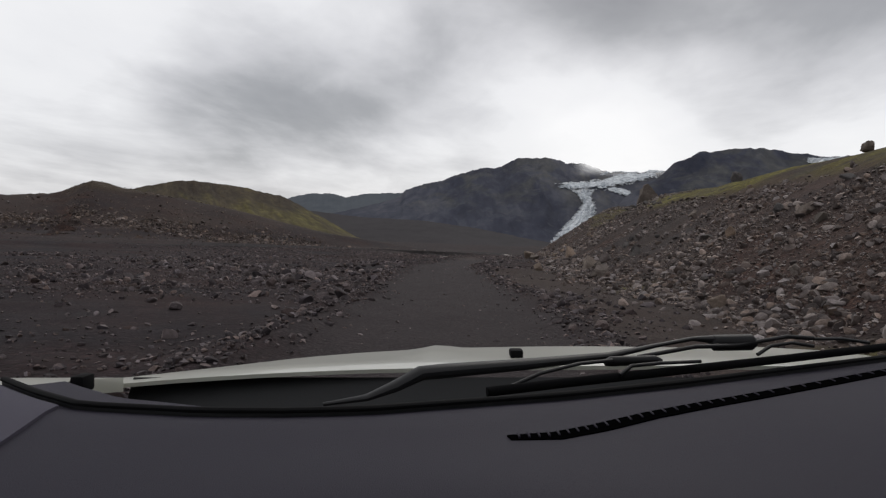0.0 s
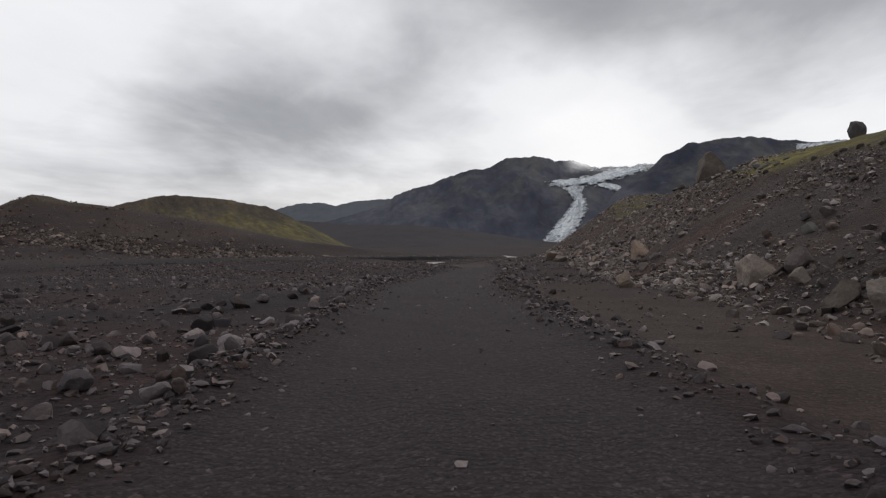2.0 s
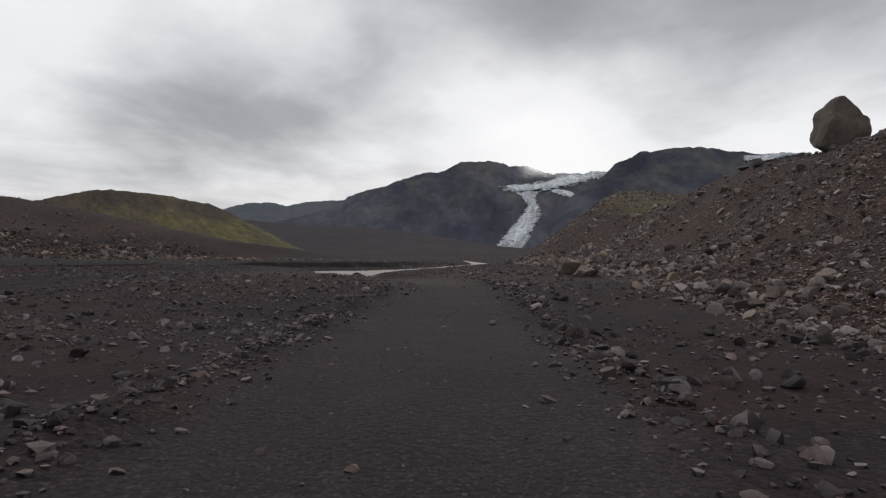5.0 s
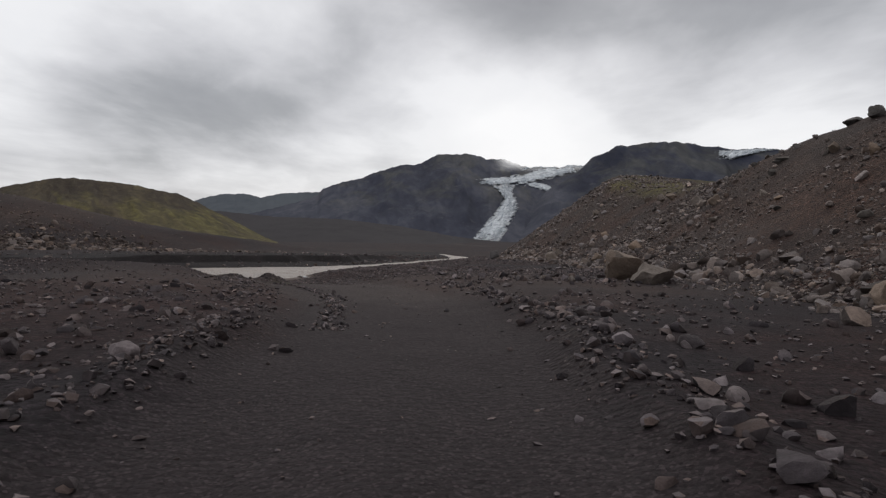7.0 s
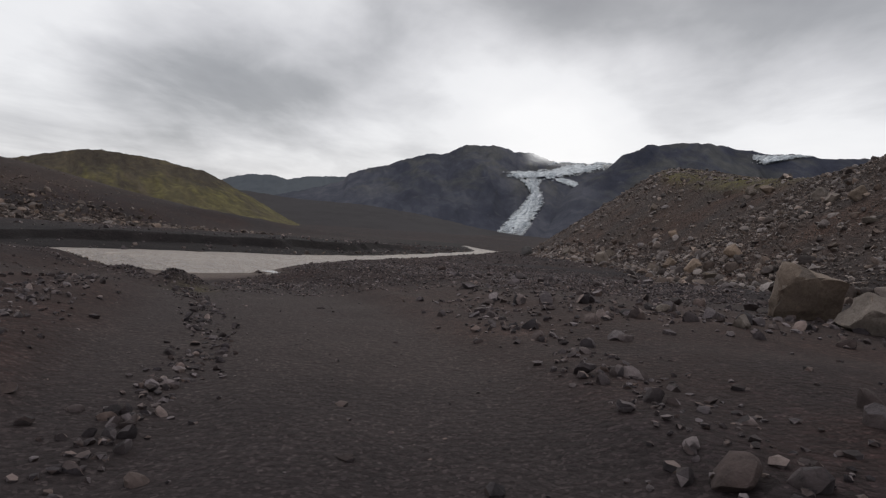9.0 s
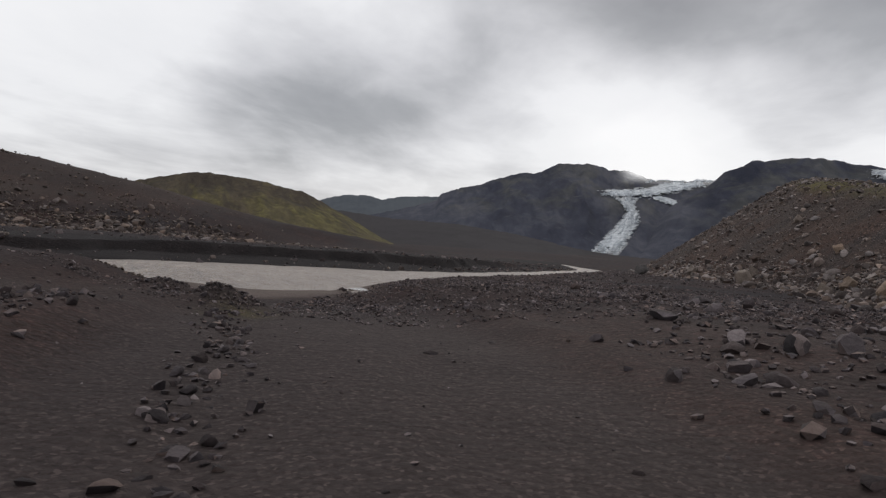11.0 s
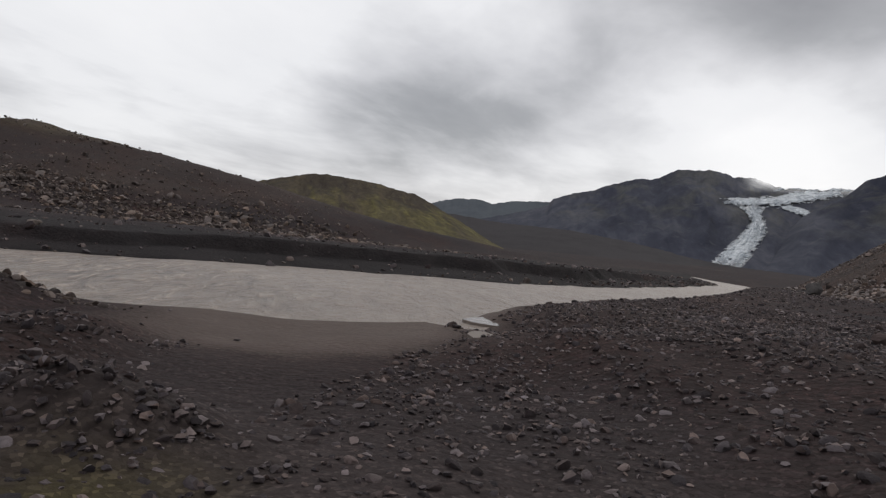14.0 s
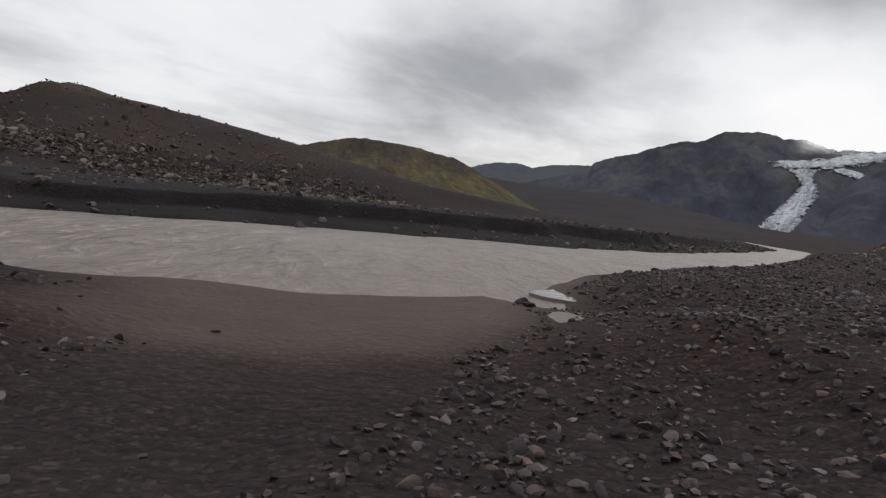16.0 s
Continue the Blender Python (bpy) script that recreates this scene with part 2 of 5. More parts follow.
def ice_material():
    """Crevassed ice: flow bands along the stream, cracks across it, and dirt at the rims."""
    mat, n = material("glacier_ice")
    at = n.add("ShaderNodeNewGeometry").outputs["Position"]
    flow = n.add("ShaderNodeAttribute", attribute_name="flow").outputs["Vector"]
    across, along, rim = n.add("ShaderNodeSeparateXYZ", {0: flow}).outputs
    lane = n.add("ShaderNodeCombineXYZ", {0: across, 1: along, 2: 0.0}).outputs[0]
    bands = n.noise(n.vec("MULTIPLY", lane, (0.062, 0.009, 1.0)), 1.0, 8.0, 0.70, 1.2)
    cracks = n.noise(n.vec("MULTIPLY", lane, (0.018, 0.068, 1.0)), 1.0, 8.0, 0.74, 1.1)
    fleck = n.noise(at, 0.09, 6.0, 0.75, 0.5)
    value = n.math("ADD", n.math("MULTIPLY", bands, 0.48), n.math("ADD", n.math("MULTIPLY", cracks, 0.36), n.math("MULTIPLY", fleck, 0.16)))
    tone = n.ramp(value, ((0.39, (0.075, 0.09, 0.105)), (0.46, (0.27, 0.31, 0.35)), (0.53, (0.56, 0.60, 0.635)), (0.61, (0.88, 0.90, 0.92))), "LINEAR")
    dirt = n.math("ADD", n.noise(n.vec("MULTIPLY", lane, (0.05, 0.006, 1.0)), 1.0, 5.0, 0.6), n.math("MULTIPLY", rim, -0.42))
    tone = n.mix(n.ramp(dirt, ((0.30, 0.0), (0.56, 0.8)), "LINEAR"), tone, (0.15, 0.155, 0.165))
    finish(n, tone, 0.65, value, 0.6, 6.0)
    return mat


def water_material():
    """Silty water: smooth boils drawn out downstream, and a riffle over shallow stones by the near shore."""
    mat, n = material("silty_water")
    at = n.add("ShaderNodeNewGeometry").outputs["Position"]
    turned = n.add("ShaderNodeVectorRotate", {"Vector": at, "Angle": radians(-20)}, rotation_type="Z_AXIS").outputs[0]
    boil = n.noise(n.vec("MULTIPLY", turned, (1.0, 0.22, 1.0)), 0.8, 6.0, 0.6, 1.2)
    chop = n.noise(n.vec("MULTIPLY", turned, (1.0, 0.30, 1.0)), 2.6, 6.0, 0.65, 1.5)
    broad = n.noise(at, 0.12, 4.0, 0.55, 0.5)
    away = n.vec("SUBTRACT", at, (-15.0, 92.5, -3.1))
    reach = n.vec("DOT_PRODUCT", away, away)
    riffle = n.math("MULTIPLY", n.ramp(n.math("DIVIDE", reach, 100.0), ((0.06, 1.0), (0.55, 0.12)), "LINEAR"), n.ramp(broad, ((0.35, 0.4), (0.6, 1.0)), "LINEAR"))
    silt = n.ramp(n.math("ADD", n.math("MULTIPLY", broad, 0.6), n.math("MULTIPLY", boil, 0.4)), ((0.35, (0.192, 0.148, 0.119)), (0.65, (0.252, 0.199, 0.162))), "LINEAR")
    # ripple light and shade painted into the silt: dark troughs, pale crests
    silt = n.mix(0.5, silt, n.ramp(chop, ((0.32, 0.72), (0.5, 1.0), (0.68, 1.18)), "LINEAR"), "MULTIPLY")
    lines = n.ramp(chop, ((0.36, 0.42), (0.45, 0.95), (0.56, 1.05), (0.63, 2.0)), "LINEAR")
    silt = n.mix(riffle, silt, n.mix(1.0, silt, lines, "MULTIPLY"))
    height = n.math("ADD", n.math("MULTIPLY", n.math("MULTIPLY", chop, n.math("ADD", 0.4, riffle)), 1.2), n.math("MULTIPLY", boil, 0.8))
    finish(n, silt, 0.36, height, 0.9, 0.26, specular=0.22)
    return mat


def puddle_material(name, rough, specular):
    mat, n = material(name)
    at = n.add("ShaderNodeNewGeometry").outputs["Position"]
    finish(n, n.ramp(n.noise(at, 1.3, 4.0, 0.6), ((0.3, (0.150, 0.122, 0.106)), (0.7, (0.205, 0.172, 0.150))), "LINEAR"), rough, n.noise(at, 6.0, 3.0, 0.5), 0.3, 0.02, specular=specular)
    return mat


GROUND = ground_material()
STONE = stone_material("grey_brown_stone", (0.023, 0.0178, 0.0195), (0.062, 0.0492, 0.0508), (0.225, 0.186, 0.183))
BROWN_STONE = stone_material("brown_moraine_stone", (0.036, 0.0272, 0.0248), (0.122, 0.0980, 0.0890), (0.34, 0.292, 0.272))
TALUS = stone_material("dark_talus_stone", (0.026, 0.0192, 0.0170), (0.080, 0.0610, 0.0530), (0.25, 0.206, 0.184))
BOULDER = stone_material("dark_boulder", (0.060, 0.053, 0.049), (0.085, 0.075, 0.069), (0.12, 0.107, 0.099))
TAN_ROCK = stone_material("tan_boulder", (0.145, 0.115, 0.094), (0.195, 0.157, 0.130), (0.25, 0.206, 0.173))
MOUNTAIN = mountain_material()
# distance haze is painted in: paler and bluer than the nearer rock
RIDGE = slope_material("hazed_far_ridge", ((0.3, (0.050, 0.060, 0.074)), (0.6, (0.076, 0.088, 0.103))), 0.01, strength=0.4, distance=8.0)
SAND_HILL = slope_material("black_sand_slope", ((0.3, (0.0135, 0.0115, 0.0140)), (0.6, (0.0265, 0.0225, 0.0255))), 0.02, distance=2.0)
GREEN_HILL = mossy_material()
ICE = ice_material()
WATER = water_material()
PUDDLE = puddle_material("still_puddle_water", 0.10, 0.5)
SEEP = puddle_material("shallow_seeping_water", 0.6, 0.22)

# ---- the land ----
RNG = np.random.default_rng(7)
TABLE = RNG.random((256, 256))


def value_noise(x, y):
    xi, yi = np.floor(x).astype(int), np.floor(y).astype(int)
    u, v = x - xi, y - yi
    u, v = u * u * (3 - 2 * u), v * v * (3 - 2 * v)
    x0, x1, y0, y1 = xi % 256, (xi + 1) % 256, yi % 256, (yi + 1) % 256
    return (TABLE[x0, y0] * (1 - u) + TABLE[x1, y0] * u) * (1 - v) + (TABLE[x0, y1] * (1 - u) + TABLE[x1, y1] * u) * v


def fbm(x, y, size, octaves=4, gain=0.5):
    """Layered noise about zero, with forms of the given size in metres."""
    total, weight, reach = 0.0, 1.0, 0.0
    for k in range(octaves):
        total = total + weight * (value_noise(x / size * 2**k + 17.3 * k, y / size * 2**k + 5.1 * k) - 0.5)
        reach += weight
        weight *= gain
    return 2 * total / reach


def step(a, b, v):
    w = np.clip((v - a) / (b - a), 0, 1)
    return w * w * (3 - 2 * w)


def soft_min(a, b, k):
    h = np.clip(0.5 + 0.5 * (b - a) / k, 0, 1)
    return b * (1 - h) + a * h - k * h * (1 - h)


def soft_max(a, b, k):
    return -soft_min(-a, -b, k)


# the river's level along the valley: it falls away beyond the ford
WATER_Z = ((0, -3.1), (100, -3.1), (135, -4.2), (170, -5.4), (215, -6.6), (300, -8.5))
NEAR_SHORE = [(-70, 55), (-40, 72), (-24, 84), (-15, 88.8), (-11, 90.7), (-9, 91.6), (-7.2, 93.4), (-6.4, 94.1), (-5.5, 93.5), (-5.0, 93.7), (-5.7, 95.3), (-5.4, 98), (-4.6, 100), (-3.4, 102.8), (-2.6, 105.6), (-1.4, 109.6),
              (0.3, 116.5), (3.4, 131), (7.4, 152), (10.6, 169), (11, 174), (9.6, 188), (8.3, 216)]
FAR_SHORE = [(7.5, 216), (7.4, 190), (6.9, 171), (5.2, 156), (1.6, 138), (-0.8, 127), (-2.7, 120), (-4.7, 113), (-6.4, 109.2), (-8.8, 106.6), (-10.8, 104.6), (-12.8, 102.5), (-15.4, 99.6), (-18.5, 97),
             (-26, 92.5), (-42, 83), (-72, 66)]
RIVER = np.array(NEAR_SHORE + FAR_SHORE, float)


def to_polyline(x, y, line, closed=False):
    """The distance to a polyline, and how far along it the nearest point lies, in corners."""
    line = np.asarray(line, float)
    best, along = np.full(np.shape(x), 1e9), np.zeros(np.shape(x))
    for k in range(len(line) - (not closed)):
        (ax, ay), (bx, by) = line[k][:2], line[(k + 1) % len(line)][:2]
        w = np.clip(((x - ax) * (bx - ax) + (y - ay) * (by - ay)) / ((bx - ax) ** 2 + (by - ay) ** 2), 0, 1)
        d = np.hypot(x - ax - w * (bx - ax), y - ay - w * (by - ay))
        along = np.where(d < best, k + w, along)
        best = np.minimum(best, d)
    return best, along


def river_distance(x, y):
    """Metres from the shoreline: below zero in the river."""
    d, _ = to_polyline(x, y, RIVER, True)
    inside = np.zeros(np.shape(x), bool)
    for (ax, ay), (bx, by) in zip(RIVER, np.roll(RIVER, -1, 0)):
        if ay != by:
            inside ^= ((ay > y) != (by > y)) & (x < (bx - ax) * (y - ay) / (by - ay) + ax)
    return np.where(inside, -d, d)


def table(v, pairs):
    at, values = zip(*pairs)
    return np.interp(v, at, values)


PLAIN = ((-400, 4), (-40, 0.7), (0, 0), (16, -0.45), (31, -0.9), (51, -1.5), (62, -1.92), (70, -2.15), (77, -2.5), (86, -2.82), (94, -2.88), (104, -2.85),
         (120, -3.35), (135, -3.85), (170, -5.05), (215, -6.3), (260, -7.4), (500, -13), (1700, -36), (5000, -44))
ROAD_X = ((-300, 6), (-40, 0.4), (0, -0.2), (18, -0.7), (30, -1.6), (46, -2.4), (60, -1.7), (72, -1.0), (76.7, -1.5), (80, -2.3), (84, -3.5), (86, -4.3), (90, -5.8), (95, -7.4))
TRACK_Z = ((-400, 4), (-40, 0.7), (0, 0), (16, -0.45), (31, -0.9), (51, -1.5), (62, -1.92), (70, -2.08), (76.7, -2.25), (79.6, -2.33), (82.8, -2.42), (85.7, -2.6), (88, -2.7), (90, -2.84), (92, -2.98), (95, -3.1))
# height of the near bank by the distance from the water, and of the gravel spit along the valley
NEAR_BANK = ((0, -3.1), (1.5, -2.92), (3, -2.68), (5, -2.42), (9, -2.06), (13, -1.92), (20, -1.88), (40, -1.9))
HIGH_BANK = ((0, -3.1), (1, -2.85), (2.6, -2.32), (4, -2.25), (8.5, -1.95), (13, -1.88), (40, -1.9))
SPIT_Z = ((60, -1.92), (70, -1.95), (76, -1.95), (82, -2.08), (88, -2.25), (92, -2.42), (96, -2.68), (100, -2.88), (104, -2.95), (112, -3.15))
FOOT_X = ((-400, 9), (-40, 6.5), (18, 6), (33, 5.7), (45, 5.8), (57, 6.2), (70, 7.6), (80, 8.8), (90, 10), (105, 11), (121, 11), (136, 10.5), (160, 12.8), (200, 28), (300, 60))
CREST_Z = ((-400, 5.4), (42, 5.0), (52, 4.75), (60, 4.3), (64, 4.45), (68, 4.75), (72, 4.6), (76, 4.25), (82, 4.2), (88, 4.15), (90.5, 4.3), (92, 4.75), (93, 4.8), (98, 4.3), (102, 3.3), (107, 2.6), (116, 3.0), (126, 3.7), (140, 5.3), (155, 7.1), (172, 8.3), (186, 7.2), (196, 6),
           (215, 2.5), (240, -1), (300, -4))
FACE = ((-400, 0.58), (45, 0.58), (75, 0.80), (96, 0.78), (104, 0.70), (300, 0.70))
LEFT_CREST = [(-260, 95, 4.5), (-150, 148, 4.8), (-118, 165, 5.7), (-109, 171.5, 7.0), (-106, 173.5, 9.5), (-103, 175.5, 10.8), (-98, 177, 9.4), (-92, 178.5, 8.0), (-84, 180, 7.3), (-65, 186, 3.3), (-50, 192, 0.0),
              (-35, 198, -2.7), (-20, 205, -4.8)]


def land(x, y):
    """The height of the ground."""
    x, y = np.asarray(x, float), np.asarray(y, float)
    near = 1 - step(180, 400, np.hypot(x, y - 60))
    base = table(y, PLAIN)
    base = base + near * (0.16 * fbm(x, y, 9, 4) + 0.05 * fbm(x, y, 1.1, 3)) + (1 - near) * 1.2 * fbm(x, y, 90, 4)
    into = x - table(y, FOOT_X)
    # the ground swells beside the track before it drops to the river
    d_far, _ = to_polyline(x, y, FAR_SHORE)
    d_near, _ = to_polyline(x, y, NEAR_SHORE)
    w = step(-5.5, -3.5, x)
    high = 1 - step(-9.5, -7.5, x)
    swell = (table(d_near, NEAR_BANK) * (1 - high) + table(d_near, HIGH_BANK) * high) * (1 - w) + table(y, SPIT_Z) * w
    base = base + np.maximum(swell - table(y, PLAIN), 0) * step(60, 72, y) * (1 - step(104, 112, y)) * step(-1, 2, d_far - d_near) * (1 - step(-1, 4, into))
    # moraine beside the track
    crest = table(y, CREST_Z) - table(y, PLAIN)
    rough = 0.9 * fbm(x, y, 13, 4, 0.55) + 0.25 * fbm(x, y, 2.4, 3)
    face = table(y, FACE) * into + 0.35 * rough * step(0, 4, into)
    back = 1 - step(86, 100, y)
    flat = crest + back * (0.2 * np.clip(into - 8, 0, 14) + 0.04 * np.clip(into - 22, 0, 80)) - (1 - back) * 0.05 * np.clip(into - 20, 0, 60) + 0.5 * rough
    rise = soft_min(face, flat, 0.9)
    rise = soft_max(rise, 0 * rise, 0.5)
    base = base + rise * step(-2.5, 1.0, into) * (1 - step(230, 330, y))
    # the hill across the river
    d, along = to_polyline(x, y, [p[:2] for p in LEFT_CREST])
    top = np.interp(along, range(len(LEFT_CREST)), [p[2] for p in LEFT_CREST])
    knob = 0.9 * fbm(x, y, 16, 5, 0.6)
    hill = top - 0.055 * d - 0.16 * np.maximum(d - 6, 0) + 0.10 * np.maximum(d - 42, 0) + knob * 0.7 + 0.8 * fbm(x, y, 3.5, 3) * (1 - step(6, 14, d)) * (0.4 + 0.6 * step(5.5, 8.0, top)) - 0.45
    base = np.where(d < 140, soft_max(base, hill, 1.5), base)
    # track with a bank of pushed-up stones along either side
    off = np.abs(x - table(y, ROAD_X))
    on = step(-300, -290, y) * (1 - step(89, 93, y))
    half = 1.75 + 0.35 * fbm(y, 0 * y + 3, 7, 2) + 0.2 * step(68, 84, y)
    shoulder = 0.5 + 2.0 * step(68, 78, y)
    bank = np.exp(-(((off - half - 0.55) / 0.5) ** 2)) * (0.17 + 0.14 * fbm(x, y, 2.5, 3))
    level = table(y, TRACK_Z) + 0.03 * fbm(x, y, 3, 3) - 0.045 * np.exp(-(((off - 0.78) / 0.25) ** 2)) + 0.02 * fbm(x, y, 0.7, 2)
    driven = on * (1 - step(half, half + shoulder, off))
    base = base * (1 - driven) + level * driven
    base = base + on * bank
    # stony rise along the near shore
    shelf = to_polyline(x, y, [(-17, 83.5), (-24, 79.5), (-40, 68), (-70, 50)])[0]
    base = base + 0.42 * np.exp(-((shelf / 3.0) ** 2)) + 0.42 * np.exp(-(((x + 13.0) / 3.6) ** 2) - ((y - 86.8) / 2.2) ** 2)
    # dark heap of gravel on the track's edge by the ford
    base = base + 0.34 * np.exp(-(((x + 5.65 - 0.3 * (y - 86.1)) / 0.42) ** 2) - ((y - 86.1) / 0.6) ** 2) * (1 + 0.8 * fbm(x, y, 0.7, 3))
    # river
    close = (x > -90) & (x < 30) & (y > 40) & (y < 230)
    shore = np.full(np.shape(x), 50.0)
    if np.any(close):
        shore[close] = river_distance(x[close], y[close])
    base = base + 0.33 * step(0.0, 4.0, d_near - d_far) * step(70, 85, y) * (1 - step(115, 150, y))
    wobble = shore + np.where(d_far < d_near, 0.9, 0.45) * fbm(x, y, 2.6, 4)
    steep = np.where(d_far < d_near, 0.10, np.where(x > -5.8, 0.22, 0.11 + 0.24 * (1 - step(-9.0, -7.0, x)) + 0.3 * step(-12, -16, x)))
    level = table(y, WATER_Z)
    beach = level + 0.02 + steep * wobble + np.where(d_far < d_near, 1.3 * np.maximum(wobble - 2.2 - 1.8 * fbm(x, y, 9, 3) - 0.7 * fbm(x, y, 2.0, 3), 0), 1.5 * np.maximum(wobble - 4, 0))
    bed = level + np.clip(0.25 * wobble, -0.6, 0.3)
    return np.where(wobble > 0, soft_min(base, beach, 0.12), np.minimum(bed, base))


def zones(x, y, z):
    """Where moss, mud and the driven track lie, from 0 to 1."""
    into = x - table(y, FOOT_X)
    crest = table(y, CREST_Z)
    moss = step(-1.2, -0.2, z - crest) * step(3, 6, into) * step(-0.7, 0.1, fbm(x, y, 9, 3)) * (1 - step(190, 215, y)) * (1 - 0.45 * step(100, 110, y)) * (1 - step(64, 72, y) * (1 - step(104, 114, y)))
    d = to_polyline(x, y, [p[:2] for p in LEFT_CREST])[0]
    moss = np.maximum(moss, 0.13 * (1 - step(5, 20, d)) * step(5.5, 8.5, z))
    near_side = to_polyline(x, y, NEAR_SHORE)[0] < to_polyline(x, y, FAR_SHORE)[0]
    moss = np.maximum(moss, 0.75 * np.exp(-(((into + 0.2) / 0.8) ** 2)) * step(-0.1, 0.5, fbm(x, y, 5, 3)) * step(4, 12, y) * (1 - step(36, 56, y)))
    moss = np.maximum(moss, 0.3 * np.exp(-(((x + 5.15) / 0.35) ** 2) - ((y - 85.4) / 0.5) ** 2))
    off = np.abs(x - table(y, ROAD_X))
    on = 1 - step(86, 91, y)
    track = (1 - step(1.6, 2.4, off + 0.35 * fbm(x, y, 1.5, 3))) * on
    mud = step(2.2, 3.4, x - table(y, ROAD_X)) * (1 - step(-1.5, 1.2, into)) * step(-30, 0, y) * (1 - step(36, 50, y)) * 0.04
    close = (x > -90) & (x < 30) & (y > 40) & (y < 230)
    shore = np.full(np.shape(x), 50.0)
    if np.any(close):
        shore[close] = river_distance(x[close], y[close])
    mud = np.maximum(mud, (1 - step(0.9 + 1.8 * step(-8.5, -6.8, x), 2.4 + 4.5 * step(-8.5, -6.8, x), shore + 0.8 * fbm(x, y, 2.5, 3))) * (1 - 0.92 * step(-5.8, -4.9, x)) * step(-9.6, -8.3, x) * (0.15 + 0.85 * step(-0.4, 0.5, y - 88.3 - 0.8 * (x + 7.4) + 0.5 * fbm(x, y, 1.5, 3))) * near_side)
    mud = np.maximum(mud, 0.16 * (1 - step(50, 75, d)) * step(-2.4, -1.0, z) * np.clip(0.6 + 0.9 * fbm(x, y, 14, 4), 0, 1))
    mud = np.maximum(mud, 0.4 * (1 - step(4, 12, d)) * step(6.0, 8.5, z) * np.clip(0.6 + 0.9 * fbm(x, y, 4, 3), 0, 1))
    mud = np.maximum(mud, 0.2 * ~near_side * step(8, 22, to_polyline(x, y, FAR_SHORE)[0]) * step(85, 95, y) * (1 - step(220, 320, y)) * (0.6 + 0.6 * fbm(x, y, 18, 4)))
    mud = np.maximum(mud, 0.26 * step(0.5, 2.5, into) * (1 - step(9, 12, into)) * np.clip(0.5 + 0.9 * fbm(x, y, 6, 4), 0, 1))
    mud = np.maximum(mud, 0.3 * near_side * step(74, 80, y) * step(-14, -10, x) * (1 - step(85, 89, y)) * (1 - step(-1, 1, into)) * (0.7 + 0.6 * fbm(x, y, 5, 4)))
    black = step(-2, 1, to_polyline(x, y, NEAR_SHORE)[0] - to_polyline(x, y, FAR_SHORE)[0]) * step(60, 80, y) * (1 - 0.95 * step(-1.9, -0.6, z)) * (1 - 0.85 * step(7, 18, to_polyline(x, y, FAR_SHORE)[0] + 4 * fbm(x, y, 15, 3))) * step(-0.5, 0.1, 0.3 + fbm(x, y, 12, 3))
    return moss, mud, track, black


def soils(x, y, z):
    """Where reddish-brown earth shows through the dark gravel, from 0 to 1."""
    d = to_polyline(x, y, [p[:2] for p in LEFT_CREST])[0]
    into = x - table(y, FOOT_X)
    broad = fbm(x, y, 22, 4)
    patch = np.clip(0.5 + 0.9 * broad, 0, 1)
    soil = 0.9 * (1 - step(30, 62, d)) * step(-1.6, 0.4, z) * np.clip(0.62 + 0.9 * broad, 0, 1)
    soil = np.maximum(soil, (1 - step(5, 13, d + 5 * fbm(x, y, 7, 3))) * step(5.5, 7.5, z))
    soil = np.maximum(soil, 0.7 * step(2.2, 3.4, x - table(y, ROAD_X)) * (1 - step(-1.5, 1.2, into)) * step(-30, 0, y) * (1 - step(36, 56, y)))
    soil = np.maximum(soil, 0.45 * step(0.5, 2.5, into) * (1 - step(16, 22, into)) * (1 - step(210, 260, y)) * np.clip(0.5 + 0.9 * fbm(x, y, 8, 4), 0, 1))
    return np.maximum(soil, 0.2 * patch * step(62, 76, y) * (1 - step(94, 104, y)) * (1 - step(-1, 1, into)) * step(-14, -8, x))


def spaced(lo, hi, fine, start, end, growth):
    """Grid lines: even between lo and hi, and ever wider out to start and end."""
    mid = list(np.arange(lo, hi, fine))
    for limit, sign in ((start, -1), (end, 1)):
        at, gap = (mid[0] if sign < 0 else mid[-1]), fine
        out = []
        while (at - limit) * sign < 0:
            gap *= growth
            at += sign * gap
            out.append(at)
        mid = out[::-1] + mid if sign < 0 else mid + out
    return np.array(mid)


def grid_mesh(name, points, mat, keep=None, smooth=True):
    """A mesh over a grid of points, rows by columns by three."""
    rows, cols = points.shape[:2]
    n = np.arange(rows * cols).reshape(rows, cols)
    quads = np.stack([n[:-1, :-1], n[:-1, 1:], n[1:, 1:], n[1:, :-1]], -1).reshape(-1, 4)
    if keep is not None:
        quads = quads[keep.reshape(-1)]
    return raw_mesh(name, points.reshape(-1, 3), quads, mat, smooth)


def raw_mesh(name, points, faces, mat, smooth=True):
    mesh = bpy.data.meshes.new(name)
    sides = faces.shape[1]
    mesh.vertices.add(len(points))
    mesh.vertices.foreach_set("co", np.asarray(points, np.float32).ravel())
    mesh.loops.add(faces.size)
    mesh.loops.foreach_set("vertex_index", faces.astype(np.int32).ravel())
    mesh.polygons.add(len(faces))
    mesh.polygons.foreach_set("loop_start", np.arange(0, faces.size, sides, dtype=np.int32))
    mesh.polygons.foreach_set("use_smooth", np.full(len(faces), smooth))
    mesh.update(calc_edges=True)
    mesh.validate()
    mesh.materials.append(mat)
    return mesh


